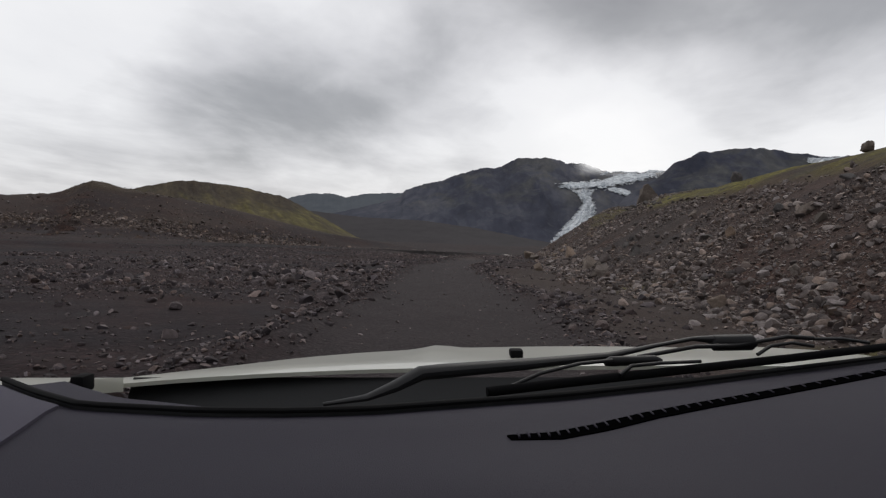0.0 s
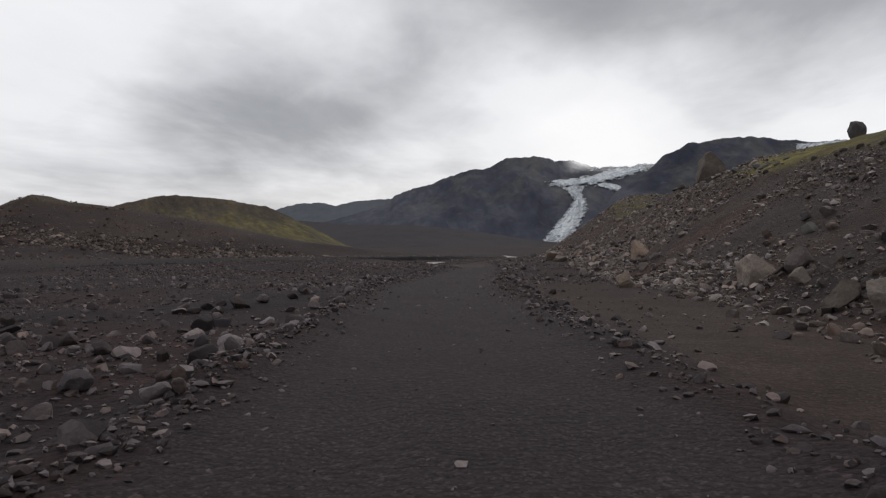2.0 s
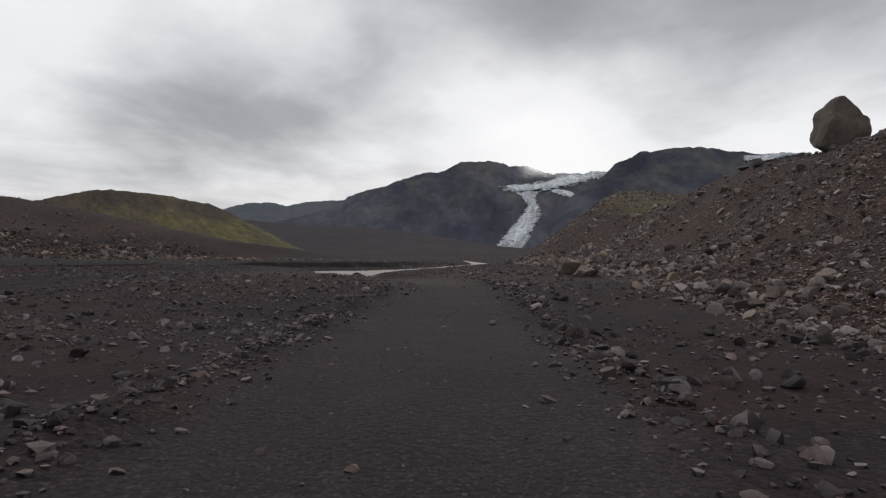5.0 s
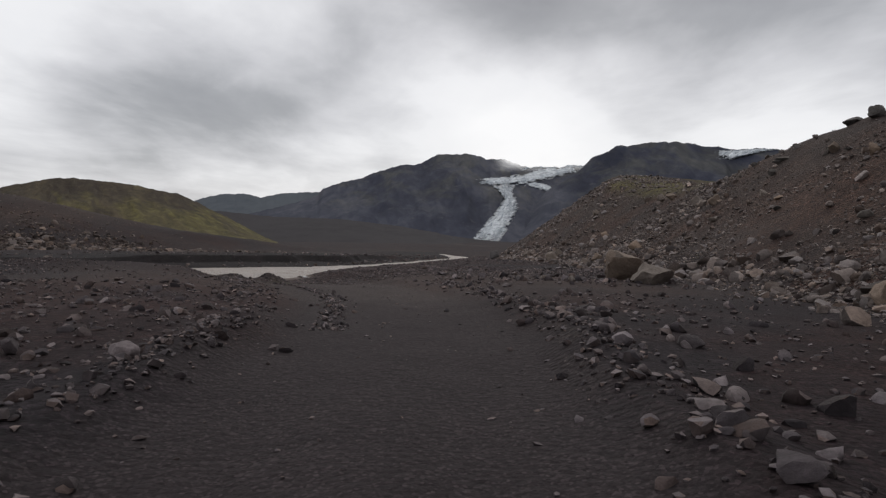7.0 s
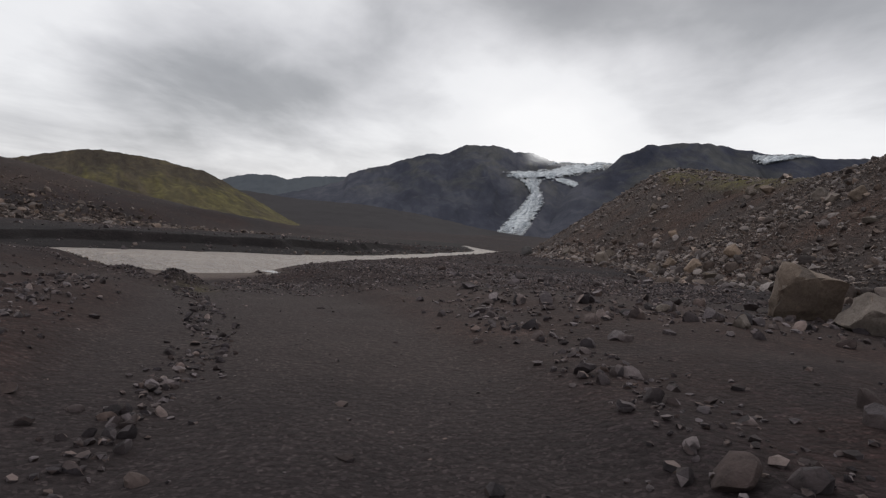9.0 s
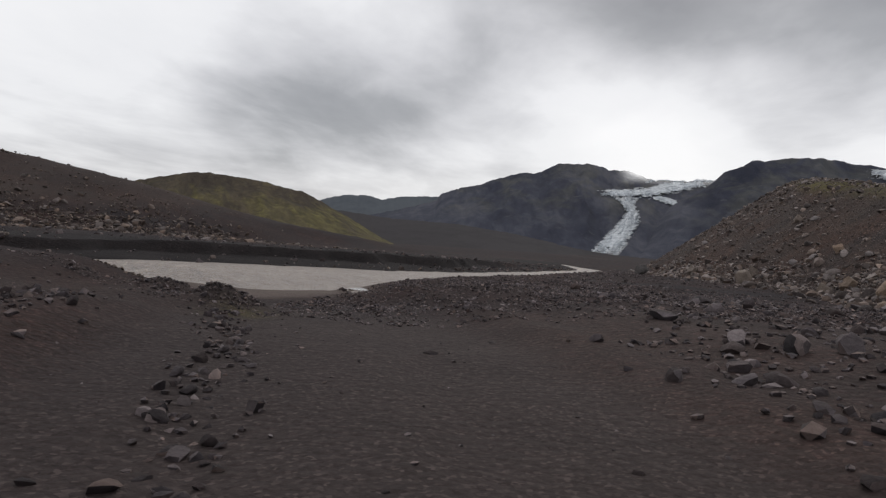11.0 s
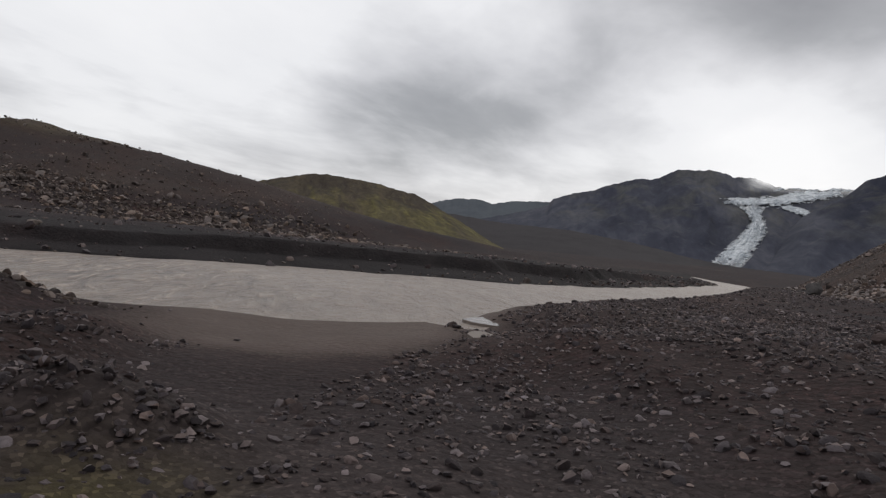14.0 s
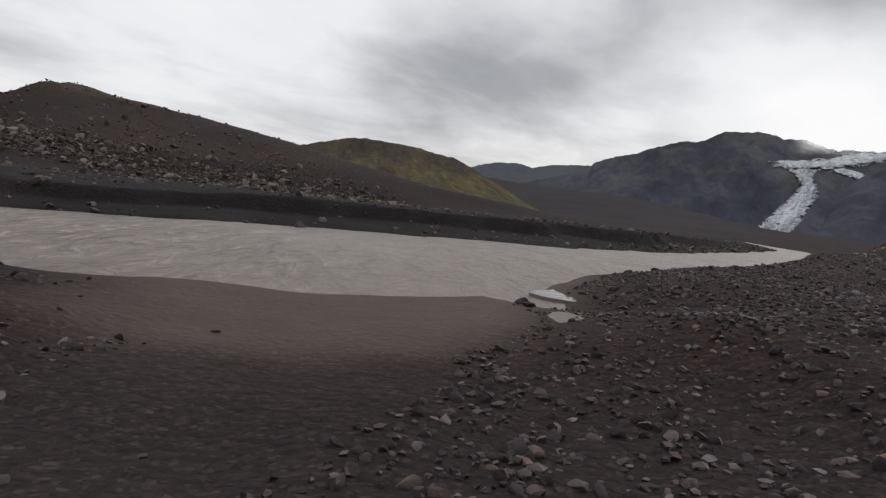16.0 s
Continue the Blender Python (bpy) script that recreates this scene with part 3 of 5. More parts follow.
def build_ground():
    xs = spaced(-22, 23, 0.3, -3200, 3200, 1.05)
    ys = spaced(-4, 122, 0.34, -400, 4600, 1.04)
    x, y = np.meshgrid(xs, ys)
    z = land(x, y)
    mesh = grid_mesh("ground", np.stack([x, y, z], -1), GROUND)
    moss, mud, track, black = zones(x, y, z)
    colours = np.stack([moss, mud, track, black], -1).reshape(-1, 4).astype(np.float32)
    mesh.color_attributes.new("zone", "FLOAT_COLOR", "POINT").data.foreach_set("color", colours.ravel())
    mesh.attributes.new("soil", "FLOAT", "POINT").data.foreach_set("value", soils(x, y, z).astype(np.float32).ravel())
    tagged(new("ground", mesh), "dark brown volcanic gravel plain with moraine slopes", "ground", kind="structure")


def build_water():
    xs, ys = np.arange(-72, 13, 0.28), np.arange(54, 219, 0.28)
    x, y = np.meshgrid(xs, ys)
    d = river_distance(x, y)
    z = table(y, WATER_Z) + 0.018 * fbm(x * 0.7, y * 1.6, 1.2, 3) + 0.012 * fbm(x, y, 4, 2)
    keep = d[:-1, :-1] < 1.2
    tagged(new("water", grid_mesh("water", np.stack([x, y, z], -1), WATER, keep)), "silty grey-brown glacial river with low ripples", "river", kind="structure")


def build_puddle(label, outline, level, mat):
    """Still water in a hollow of the shore, with a rounded, uneven rim."""
    line = np.array(outline, float)
    for _ in range(3):
        after = np.roll(line, -1, 0)
        line = np.stack([0.75 * line + 0.25 * after, 0.25 * line + 0.75 * after], 1).reshape(-1, 2)
    mid = line.mean(0)
    rim = [mid + (p - mid) * (1 + 0.16 * noise.noise((p[0] * 5, p[1] * 5, 2.0))) for p in line]
    bm = bmesh.new()
    top = [bm.verts.new((p[0], p[1], level)) for p in rim]
    under = [bm.verts.new((p[0], p[1], level - 0.05)) for p in rim]
    bm.faces.new(top)
    for k in range(len(rim)):
        bm.faces.new((under[k - 1], under[k], top[k], top[k - 1]))
    bmesh.ops.recalc_face_normals(bm, faces=bm.faces)
    mesh = bpy.data.meshes.new("puddle")
    bm.to_mesh(mesh)
    bm.free()
    mesh.materials.append(mat)
    return tagged(new("puddle", mesh), label, "puddle", kind="structure")


EYE = np.array([-2.0, 75.0, -1.2])


def crest_at(az, crest):
    return np.interp(az, [c[0] for c in crest], [c[1] for c in crest])


def slope_points(az, v, crest, near, far, foot_z, gully, jag):
    """Points on a mountainside seen from the valley: az in degrees to the right of +y, v from its foot (0) over the crest (1)."""
    dist = near + (far - near) * v
    top = EYE[2] + np.tan(np.radians(crest_at(az, crest))) * far
    top = top + jag * fbm(az * 40, 0 * az + 9, 14, 4, 0.6)
    up = np.clip(v, 0, 1)
    form = 0.55 * up + 0.45 * up**1.7
    # gullies run down the fall line
    ribs = fbm(az * far / 57, v * far * 0.09 + 40, far * 0.040, 5, 0.46)
    ribs = 0.65 * ribs + 0.9 * (0.22 - np.abs(fbm(az * far / 57 + 300, v * far * 0.07, far * 0.055, 4, 0.5)))
    z = foot_z + (top - foot_z) * form + gully * (top - foot_z) * ribs * up * (1.15 - up)
    z = np.where(v > 1, top - (v - 1) * (top - foot_z) * 0.9, z)
    a = np.radians(az)
    return np.stack([EYE[0] + np.sin(a) * dist, EYE[1] + np.cos(a) * dist, z], -1)


def build_mountain(name, label, mat, crest, near, far, foot_z, gully=0.3, jag=6.0, cols=260, rows=70, category="mountain", veil=None):
    az = np.linspace(crest[0][0], crest[-1][0], cols)
    v = np.concatenate([np.linspace(0, 1, rows), [1.04, 1.15, 1.5]])
    a, b = np.meshgrid(az, v)
    points = slope_points(a, b, crest, near, far, foot_z, gully, jag)
    mesh = grid_mesh(name, points, mat)
    # how far the rock fades to sky, in place of a cloud
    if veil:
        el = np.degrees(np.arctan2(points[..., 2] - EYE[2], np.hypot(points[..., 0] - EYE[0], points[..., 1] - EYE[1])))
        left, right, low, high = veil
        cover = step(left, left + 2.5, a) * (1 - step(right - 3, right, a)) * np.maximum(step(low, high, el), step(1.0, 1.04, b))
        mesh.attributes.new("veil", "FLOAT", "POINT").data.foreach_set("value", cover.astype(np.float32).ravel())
    return tagged(new(name, mesh), label, category, kind="structure")


MAIN = ((-17, -0.5), (-13, 0.7), (-10, 1.5), (-7.6, 2.2), (-6.9, 2.5), (-6.6, 2.9), (-5.7, 3.35), (-3.4, 3.97), (-2.4, 4.5), (-0.6, 5.05), (1.1, 5.3), (2.3, 5.85), (3.0, 6.1), (4.9, 6.12), (6.1, 5.9), (7.1, 5.6),
        (8.0, 5.75), (8.7, 5.85), (9.5, 5.65), (10.8, 5.2), (12.5, 5.2), (15.1, 5.35), (17, 5.0), (22, 4.5), (30, 4))
MAIN_SHAPE = (MAIN, 1750, 3000, -46, 0.46, 7.0)
RIGHT = ((9.5, -0.9), (11, 1.6), (12.2, 3.2), (13.4, 4.0), (14.5, 4.7), (15.8, 5.75), (17.8, 6.85), (20, 7.15), (21.6, 7.2), (23.5, 6.95), (25.4, 6.45), (27, 6.35),
         (30, 6.25), (38, 6.0), (50, 5.5), (60, 4.0))
RIGHT_SHAPE = (RIGHT, 1500, 2400, -44, 0.46, 5.0)
FAR_RIDGE = ((-24, 0.6), (-20, 1.0), (-16.6, 1.7), (-15.6, 2.15), (-14, 2.4), (-12.6, 2.45), (-11.5, 2.2), (-10, 2.55), (-7.5, 2.75), (-5, 2.8), (-2, 2.4), (2, 1.5))
GREEN = ((-50, 0.3), (-40, 1.2), (-34, 1.7), (-31.2, 2.1), (-29.2, 2.65), (-27, 3.1), (-25.4, 3.3), (-22.6, 3.1), (-20, 2.7), (-18, 2.35), (-16.6, 1.7), (-14, 0.45), (-11.3, -1.0), (-9.5, -1.7))
MID_DARK = ((-34, 0.3), (-24, 1.0), (-16, 1.1), (-12.7, 0.86), (-10.3, 0.68), (-5.5, 0.6), (-0.7, 0.15), (3, -0.4), (6, -1.3), (8, -1.7), (11, -1.9))

build_ground()
build_water()
build_puddle("still puddle shining beside the gravel spit", [(-6.1, 94.7), (-5.75, 95.4), (-5.3, 96.2), (-4.95, 95.6), (-5.0, 94.65), (-5.35, 94.45)], -3.05, PUDDLE)
build_puddle("small shallow puddle on the muddy shore", [(-5.32, 92.2), (-5.14, 92.5), (-4.9, 92.15), (-4.9, 91.8), (-5.12, 91.72)], float(land(np.array([-5.1]), np.array([92.1]))[0]) + 0.03, SEEP)
build_mountain("mountain", "dark basalt mountain, its icy shoulder fading out into the clouded sky", MOUNTAIN, *MAIN_SHAPE, cols=420, rows=110, veil=(7.0, 19.5, 4.65, 5.9))
build_mountain("mountain", "dark flat-topped mountain behind the moraine", MOUNTAIN, *RIGHT_SHAPE, cols=320, rows=80)
build_mountain("mountain", "low distant ridge, coloured blue-grey for haze", RIDGE, FAR_RIDGE, 2800, 3900, -38, 0.2, 8.0)
build_mountain("hill", "rounded hill grown over with yellow-green moss", GREEN_HILL, GREEN, 420, 800, -13, 0.5, 1.4, 340, 110, "hill")
build_mountain("hill", "low black sand moraine ridge in the valley", SAND_HILL, MID_DARK, 700, 1250, -20, 0.12, 1.5, 300, 50, "hill")


def drape(name, label, left, right, shape, lift, rows=70, cols=26, bare=0.0):
    """Ice lying on a mountainside between two edges, each a run of bearings and elevations."""
    crest, near, far, foot_z, gully, jag = shape
    vs = np.linspace(0, 1.0, 300)
    out, far_out = np.zeros((rows, cols, 3)), np.zeros((rows, cols, 2))
    for i, w in enumerate(np.linspace(0, 1, rows)):
        edges = []
        for edge in (left, right):
            at = np.linspace(0, 1, len(edge))
            edges.append((np.interp(w, at, [p[0] for p in edge]), np.interp(w, at, [p[1] for p in edge])))
        for j, u in enumerate(np.linspace(0, 1, cols)):
            az = edges[0][0] * (1 - u) + edges[1][0] * u
            el = edges[0][1] * (1 - u) + edges[1][1] * u
            ragged = 0.11 * (noise.noise((az * 5, el * 5, 1.0)) + 0.8 * noise.noise((az * 17, el * 17, 4.0)))
            az, el = az + ragged, el + 0.5 * ragged
            pts = slope_points(np.full(300, az), vs, crest, near, far, foot_z, gully, jag)
            seen = np.degrees(np.arctan2(pts[:, 2] - EYE[2], np.hypot(pts[:, 0] - EYE[0], pts[:, 1] - EYE[1])))
            seen = np.maximum.accumulate(seen)
            k = min(int(np.searchsorted(seen, el)), 299)
            low = max(k - 1, 0)
            share = np.clip((el - seen[low]) / max(seen[k] - seen[low], 1e-6), 0, 1)
            p = pts[low] + (pts[k] - pts[low]) * share
            far_out[i, j] = az, el
            toward = (EYE - p) / np.linalg.norm(EYE - p)
            bulge = lift * (0.25 + math.sin(math.pi * u)) + 0.35 * lift * noise.noise((p[0] * 0.02, p[1] * 0.02, p[2] * 0.02))
            bulge *= min(1.0, (1.02 - w) * 6)
            out[i, j] = p + toward * bulge * 2.0 + np.array([0, 0, bulge * 0.3])
    # a finer sheet between these points, broken into blocks
    fine_r, fine_c = rows * 4, cols * 5
    ri, ci = np.linspace(0, rows - 1, fine_r), np.linspace(0, cols - 1, fine_c)

    def finer(grid):
        tall = np.stack([np.interp(ri, range(rows), grid[:, j]) for j in range(cols)], 1)
        return np.stack([np.interp(ci, range(cols), tall[i]) for i in range(fine_r)], 0)

    out = np.stack([finer(out[..., k]) for k in range(3)], -1)
    az, el = finer(far_out[..., 0]), finer(far_out[..., 1])
    serac = fbm(az * 60, el * 90, 9.0, 4, 0.6)
    out[..., 2] += 0.16 * lift * serac
    out[..., 1] -= 0.2 * lift * serac
    # ragged rims, and dark rock showing through in streaks
    u = np.minimum(np.linspace(0, 1, fine_c), np.linspace(1, 0, fine_c))[None, :] * 2
    v = np.minimum(np.linspace(0, 1, fine_r), np.linspace(1, 0, fine_r))[:, None] * 4
    rim = np.minimum(u, np.minimum(v, 1))
    torn = fbm(az * 8, el * 26, 3.0, 6, 0.66)
    keep = (torn < bare + 1.1 * rim)[:-1, :-1]
    mesh = grid_mesh(name, out, ICE, keep)
    length = np.concatenate([[0], np.cumsum(np.linalg.norm(np.diff(out[:, fine_c // 2], axis=0), axis=1))])
    width = np.linalg.norm(out[:, -1] - out[:, 0], axis=1)
    flow = np.stack([np.linspace(-0.5, 0.5, fine_c)[None, :] * width[:, None], np.repeat(length[:, None], fine_c, 1), np.broadcast_to(rim, (fine_r, fine_c))], -1)
    mesh.attributes.new("flow", "FLOAT_VECTOR", "POINT").data.foreach_set("vector", flow.astype(np.float32).ravel())
    return tagged(new(name, mesh), label, "glacier", kind="structure")


drape("glacier", "broken white icefield spread below cloud on dark rock",
      [(6.3, 4.1), (8.3, 4.35), (10.5, 4.6), (11.2, 5.0), (12.5, 5.12), (15.4, 5.25)],
      [(6.25, 3.78), (8.0, 3.5), (10.0, 3.65), (12.0, 4.0), (13.5, 4.4), (15.6, 4.85)], MAIN_SHAPE, 9, 150, 34, -0.25)
drape("glacier", "scattered snow patches on dark rock under the cloud", [(9.6, 4.75), (11.0, 5.0), (13.0, 5.05), (15.6, 5.2)], [(9.8, 5.15), (11.4, 5.35), (13.4, 5.4), (15.8, 5.45)], MAIN_SHAPE, 5, 50, 20, -0.45)
drape("glacier", "crevassed white glacier tongue spilling over a dark cliff",
      [(7.4, 3.75), (8.35, 3.1), (8.7, 2.4), (8.2, 1.6), (7.45, 0.7), (6.6, -0.3), (5.9, -1.2)],
      [(9.7, 3.75), (9.4, 3.1), (9.8, 2.4), (10.0, 1.7), (9.6, 0.9), (9.1, -0.1), (8.4, -1.2)], MAIN_SHAPE, 12, 130, 44, -0.04)
drape("glacier", "thin broken side lobe of white ice on dark rock", [(10.0, 3.72), (11.5, 3.4), (12.6, 2.85)], [(11.4, 4.0), (12.8, 3.5), (13.5, 2.98)], MAIN_SHAPE, 8, 60, 30, -0.2)
drape("glacier", "white ice cap edge behind a dark mountain", [(25.3, 6.32), (25.5, 5.8), (26.5, 5.62)], [(30.5, 6.4), (29, 6.2), (28, 6.0)], RIGHT_SHAPE, 8, 24, 60, -0.1)

# ---- stones and boulders ----
def rock_form(seed, levels, cuts, flat=0.75):
    """A unit stone: a ball pushed about by noise and cut by planes, so that it has faces and worn edges."""
    bm = bmesh.new()
    bmesh.ops.create_icosphere(bm, subdivisions=levels, radius=1.0)
    co = np.array([v.co[:] for v in bm.verts])
    faces = np.array([[v.index for v in f.verts] for f in bm.faces])
    bm.free()
    rng = np.random.default_rng(seed)
    for _ in range(cuts):
        way = rng.normal(size=3)
        way /= np.linalg.norm(way)
        over = np.maximum(co @ way - rng.uniform(0.34, 0.72), 0)
        co = co - over[:, None] * way * 0.92
    bump = np.array([noise.noise(Vector(c) * 1.7 + Vector((seed * 3.1, 0, 0))) + 0.4 * noise.noise(Vector(c) * 4.5 + Vector((0, seed * 2.3, 0))) for c in co])
    if levels > 2:
        bump = bump + np.array([0.35 * noise.noise(Vector(c) * 8 + Vector((1.0, seed, 0))) + 0.2 * noise.noise(Vector(c) * 17) for c in co])
    co = co * (1 + 0.16 * bump)[:, None] * np.array([rng.uniform(0.85, 1.25), rng.uniform(0.75, 1.05), rng.uniform(flat - 0.15, flat + 0.12)])
    return co, faces


PEBBLES = [rock_form(s, 1, 6, 0.74) for s in range(12)]
STONES = [rock_form(40 + s, 2, 12, 0.76) for s in range(18)]
BLOCKS = [rock_form(80 + s, 4, 5 if s in (0, 3, 7) else 11, 0.85) for s in range(8)] + [rock_form(120 + s, 3, 9, 0.8) for s in range(10)]


def scatter(name, label, x, y, size, mat, sink=0.3, finest=0.095):
    """Loose stones lying on the ground, too many to count: one object."""
    z = land(x, y)
    points, tris, base = [], [], 0
    small = size < finest
    for forms, chosen in ((PEBBLES, np.flatnonzero(small)), (STONES, np.flatnonzero(~small))):
        which = RNG.integers(0, len(forms), len(chosen))
        for k, (co, faces) in enumerate(forms):
            at = chosen[which == k]
            if not len(at):
                continue
            turn = RNG.uniform(0, 2 * np.pi, len(at))
            c, s = np.cos(turn)[:, None], np.sin(turn)[:, None]
            tip = RNG.uniform(-0.35, 0.35, (len(at), 1))
            px, py, pz = co[None, :, 0], co[None, :, 1], co[None, :, 2]
            qx, qz = px + tip * pz, pz - tip * px
            r = size[at][:, None]
            pts = np.stack([x[at][:, None] + r * (qx * c - py * s), y[at][:, None] + r * (qx * s + py * c), z[at][:, None] + r * (qz + 0.62 - sink * 1.6)], -1)
            points.append(pts.reshape(-1, 3))
            tris.append((faces[None] + base + len(co) * np.arange(len(at))[:, None, None]).reshape(-1, 3))
            base += pts.shape[0] * pts.shape[1]
    mesh = raw_mesh(name, np.concatenate(points), np.concatenate(tris), mat)
    mesh.set_sharp_from_angle(angle=radians(36))
    return tagged(new(name, mesh), label, "stones", kind="stuff")


def sizes(count, least, most, power=2.3):
    return np.minimum(least * RNG.random(count) ** (-1 / power), most)


def thick(x, y, size, low, high, seed=0.0):
    """Keeps more points where a noise is high, so that the stones lie in drifts."""
    return RNG.random(len(x)) < step(low, high, fbm(x + seed, y - seed, size, 3))


def field(count, x0, x1, y0, y1):
    return RNG.uniform(x0, x1, count), RNG.uniform(y0, y1, count)


def off_road(x, y, width=2.1):
    return np.abs(x - table(y, ROAD_X)) > width


def dry(x, y, margin=0.2):
    return river_distance(x, y) > margin


# the plain beside the track
x, y = field(105000, -30, -2, 2, 92)
ok = off_road(x, y) & dry(x, y, 0.6) & thick(x, y, 6, -0.6, 0.6) & (RNG.random(len(x)) < 1.15 - 0.022 * np.abs(x)) & (RNG.random(len(x)) > 0.93 * step(76, 80, y) * step(-14, -10, x))
x, y = x[ok], y[ok]
scatter("stones", "grey and pinkish stones strewn over dark gravel", x, y, sizes(len(x), 0.026, np.where((y > 80) | (y < 9), 0.06, np.where(y > 48, 0.15, 0.22)), 2.15), STONE)
# the strip between track and slope
x, y = field(20000, 0, 10, 2, 94)
ok = off_road(x, y) & (x < table(y, FOOT_X) + 1.5) & thick(x, y, 5, -0.5, 0.6, 9.0) & (RNG.random(len(x)) < 0.2 + 0.8 * np.maximum(step(38, 52, y), 1 - step(3.2, 4.6, x - table(y, ROAD_X))))
x, y = x[ok], y[ok]
scatter("stones", "grey stones on the flat beside the track", x, y, sizes(len(x), 0.03, 0.2, 2.0), STONE)
# banks pushed up along the track
y = RNG.uniform(2, 84, 8000)
side = np.where(RNG.random(len(y)) < 0.5, -1.0, 1.0)
x = table(y, ROAD_X) + side * (2.35 + 0.9 * step(68, 84, y) + RNG.normal(0, 0.36, len(y)))
ok = thick(x, y, 3, -0.9, 0.2, 4.0)
scatter("stones", "stones in low banks along the track edges", x[ok], y[ok], sizes(int(ok.sum()), 0.026, np.where(side[ok] < 0, 0.10, 0.14), 2.2), STONE)
# on the track itself
x, y = field(2600, -5.5, 2.5, 1, 88)
ok = ~off_road(x, y, 2.0)
scatter("stones", "small pebbles pressed into the gravel track", x[ok], y[ok], sizes(int(ok.sum()), 0.014, 0.075, 2.2), STONE, 0.42)
# moraine face
x, y = field(240000, 5, 24, 0, 106)
into = x - table(y, FOOT_X)
ok = (into > -0.8) & (into < 14) & thick(x, y, 5, -0.6, 0.6, 21.0) & (RNG.random(len(x)) < 1.1 - 0.055 * into - 0.6 * step(8, 10, into) * (1 - step(60, 70, y)))
x, y = x[ok], y[ok]
scatter("stones", "brown rubble covering the moraine slope", x, y, sizes(len(x), 0.032, 0.24, 2.25), BROWN_STONE, finest=0.15)
# row of stones along the track's edge, curving to the ford
way = np.array([(-2.2, 72), (-2.45, 76), (-2.75, 79), (-4.0, 82.5), (-5.6, 85.7)])
w = RNG.uniform(0, 4, 520)
k = w.astype(int)
x, y = (way[k] + (way[k + 1] - way[k]) * (w - k)[:, None]).T + RNG.normal(0, 0.16, (2, 520))
scatter("stones", "pale stones pushed into a row along the track edge", x, y, sizes(520, 0.028, 0.085, 2.2), STONE, finest=0.05)
# rubble gathered along its foot
y = RNG.uniform(3, 140, 8000)
x = table(y, FOOT_X) + RNG.normal(0.4, 0.9, len(y))
ok = thick(x, y, 5, -0.9, 0.3, 33.0)
scatter("stones", "brown rubble heaped along the foot of the slope", x[ok], y[ok], sizes(int(ok.sum()), 0.05, np.where(y[ok] < 60, 0.22, 0.42), 2.0), BROWN_STONE)
# farther hill of the moraine
x, y = field(40000, 8, 46, 98, 205)
into = x - table(y, FOOT_X)
ok = (into > -1) & (into < 24) & thick(x, y, 8, -0.8, 0.5, 50.0)
scatter("stones", "brown rubble on the far moraine hill", x[ok], y[ok], sizes(int(ok.sum()), 0.05, 0.36, 2.3), BROWN_STONE, finest=0.28)
y = RNG.uniform(92, 142, 1500)
x = table(y, FOOT_X) + RNG.normal(0.5, 0.8, len(y))
ok = thick(x, y, 4, -0.6, 0.3, 41.0)
scatter("stones", "tan and brown blocks piled at the foot of the far moraine hill", x[ok], y[ok], sizes(int(ok.sum()), 0.08, 0.30, 1.8), BROWN_STONE, finest=0.15)
# stony rise along the near shore
x, y = field(14000, -40, -6.6, 66, 92)
ok = dry(x, y, 0.9) & (RNG.random(len(x)) > 0.92 * step(-15, -11, x)) & thick(x, y, 4, -0.4, 0.6, 80.0)
scatter("stones", "grey stones on the rise along the river's near shore", x[ok], y[ok], sizes(int(ok.sum()), 0.026, np.where(y[ok] > 83, 0.07, 0.16), 2.1), STONE, finest=0.1)
# stony strip between the muddy shore and the track
x, y = field(5200, -10.5, -5.6, 85.2, 89.6)
ok = dry(x, y, 0.6) & (y < 88.4 + 0.8 * (x + 7.4) + 0.5 * fbm(x, y, 1.5, 3)) & (y > 86.4 - 1.2 * step(-6.9, -6.2, x)) & thick(x, y, 1.2, -0.9, 0.3, 15.0) & off_road(x, y, 1.6)
scatter("stones", "dark and pinkish stones behind the muddy shore", x[ok], y[ok], sizes(int(ok.sum()), 0.013, 0.055, 1.9), STONE, 0.38, finest=0.03)
x, y = RNG.normal(-9.0, 0.4, 150), RNG.normal(89.0, 0.25, 150)
scatter("stones", "dark stones on the lip of the near shore", x, y, sizes(150, 0.022, 0.085, 1.9), TALUS, 0.36, finest=0.03)
x, y = field(2600, -24, -8.6, 80, 92)
d = river_distance(x, y)
ok = (d > -0.1) & (to_polyline(x, y, NEAR_SHORE)[0] < 0.7) & thick(x, y, 2, -0.4, 0.6, 5.0)
scatter("stones", "wet dark stones along the near waterline", x[ok], y[ok], sizes(int(ok.sum()), 0.02, 0.1, 2.0), TALUS, 0.36, finest=0.05)
# dark heap beside the ford
x, y = RNG.normal(-5.8, 0.42, 600), RNG.normal(86.0, 0.5, 600)
ok = x < -5.0
scatter("stones", "stones in a dark heap beside the ford", x[ok], y[ok], sizes(int(ok.sum()), 0.015, 0.05, 2.2), STONE, 0.5, finest=0.03)
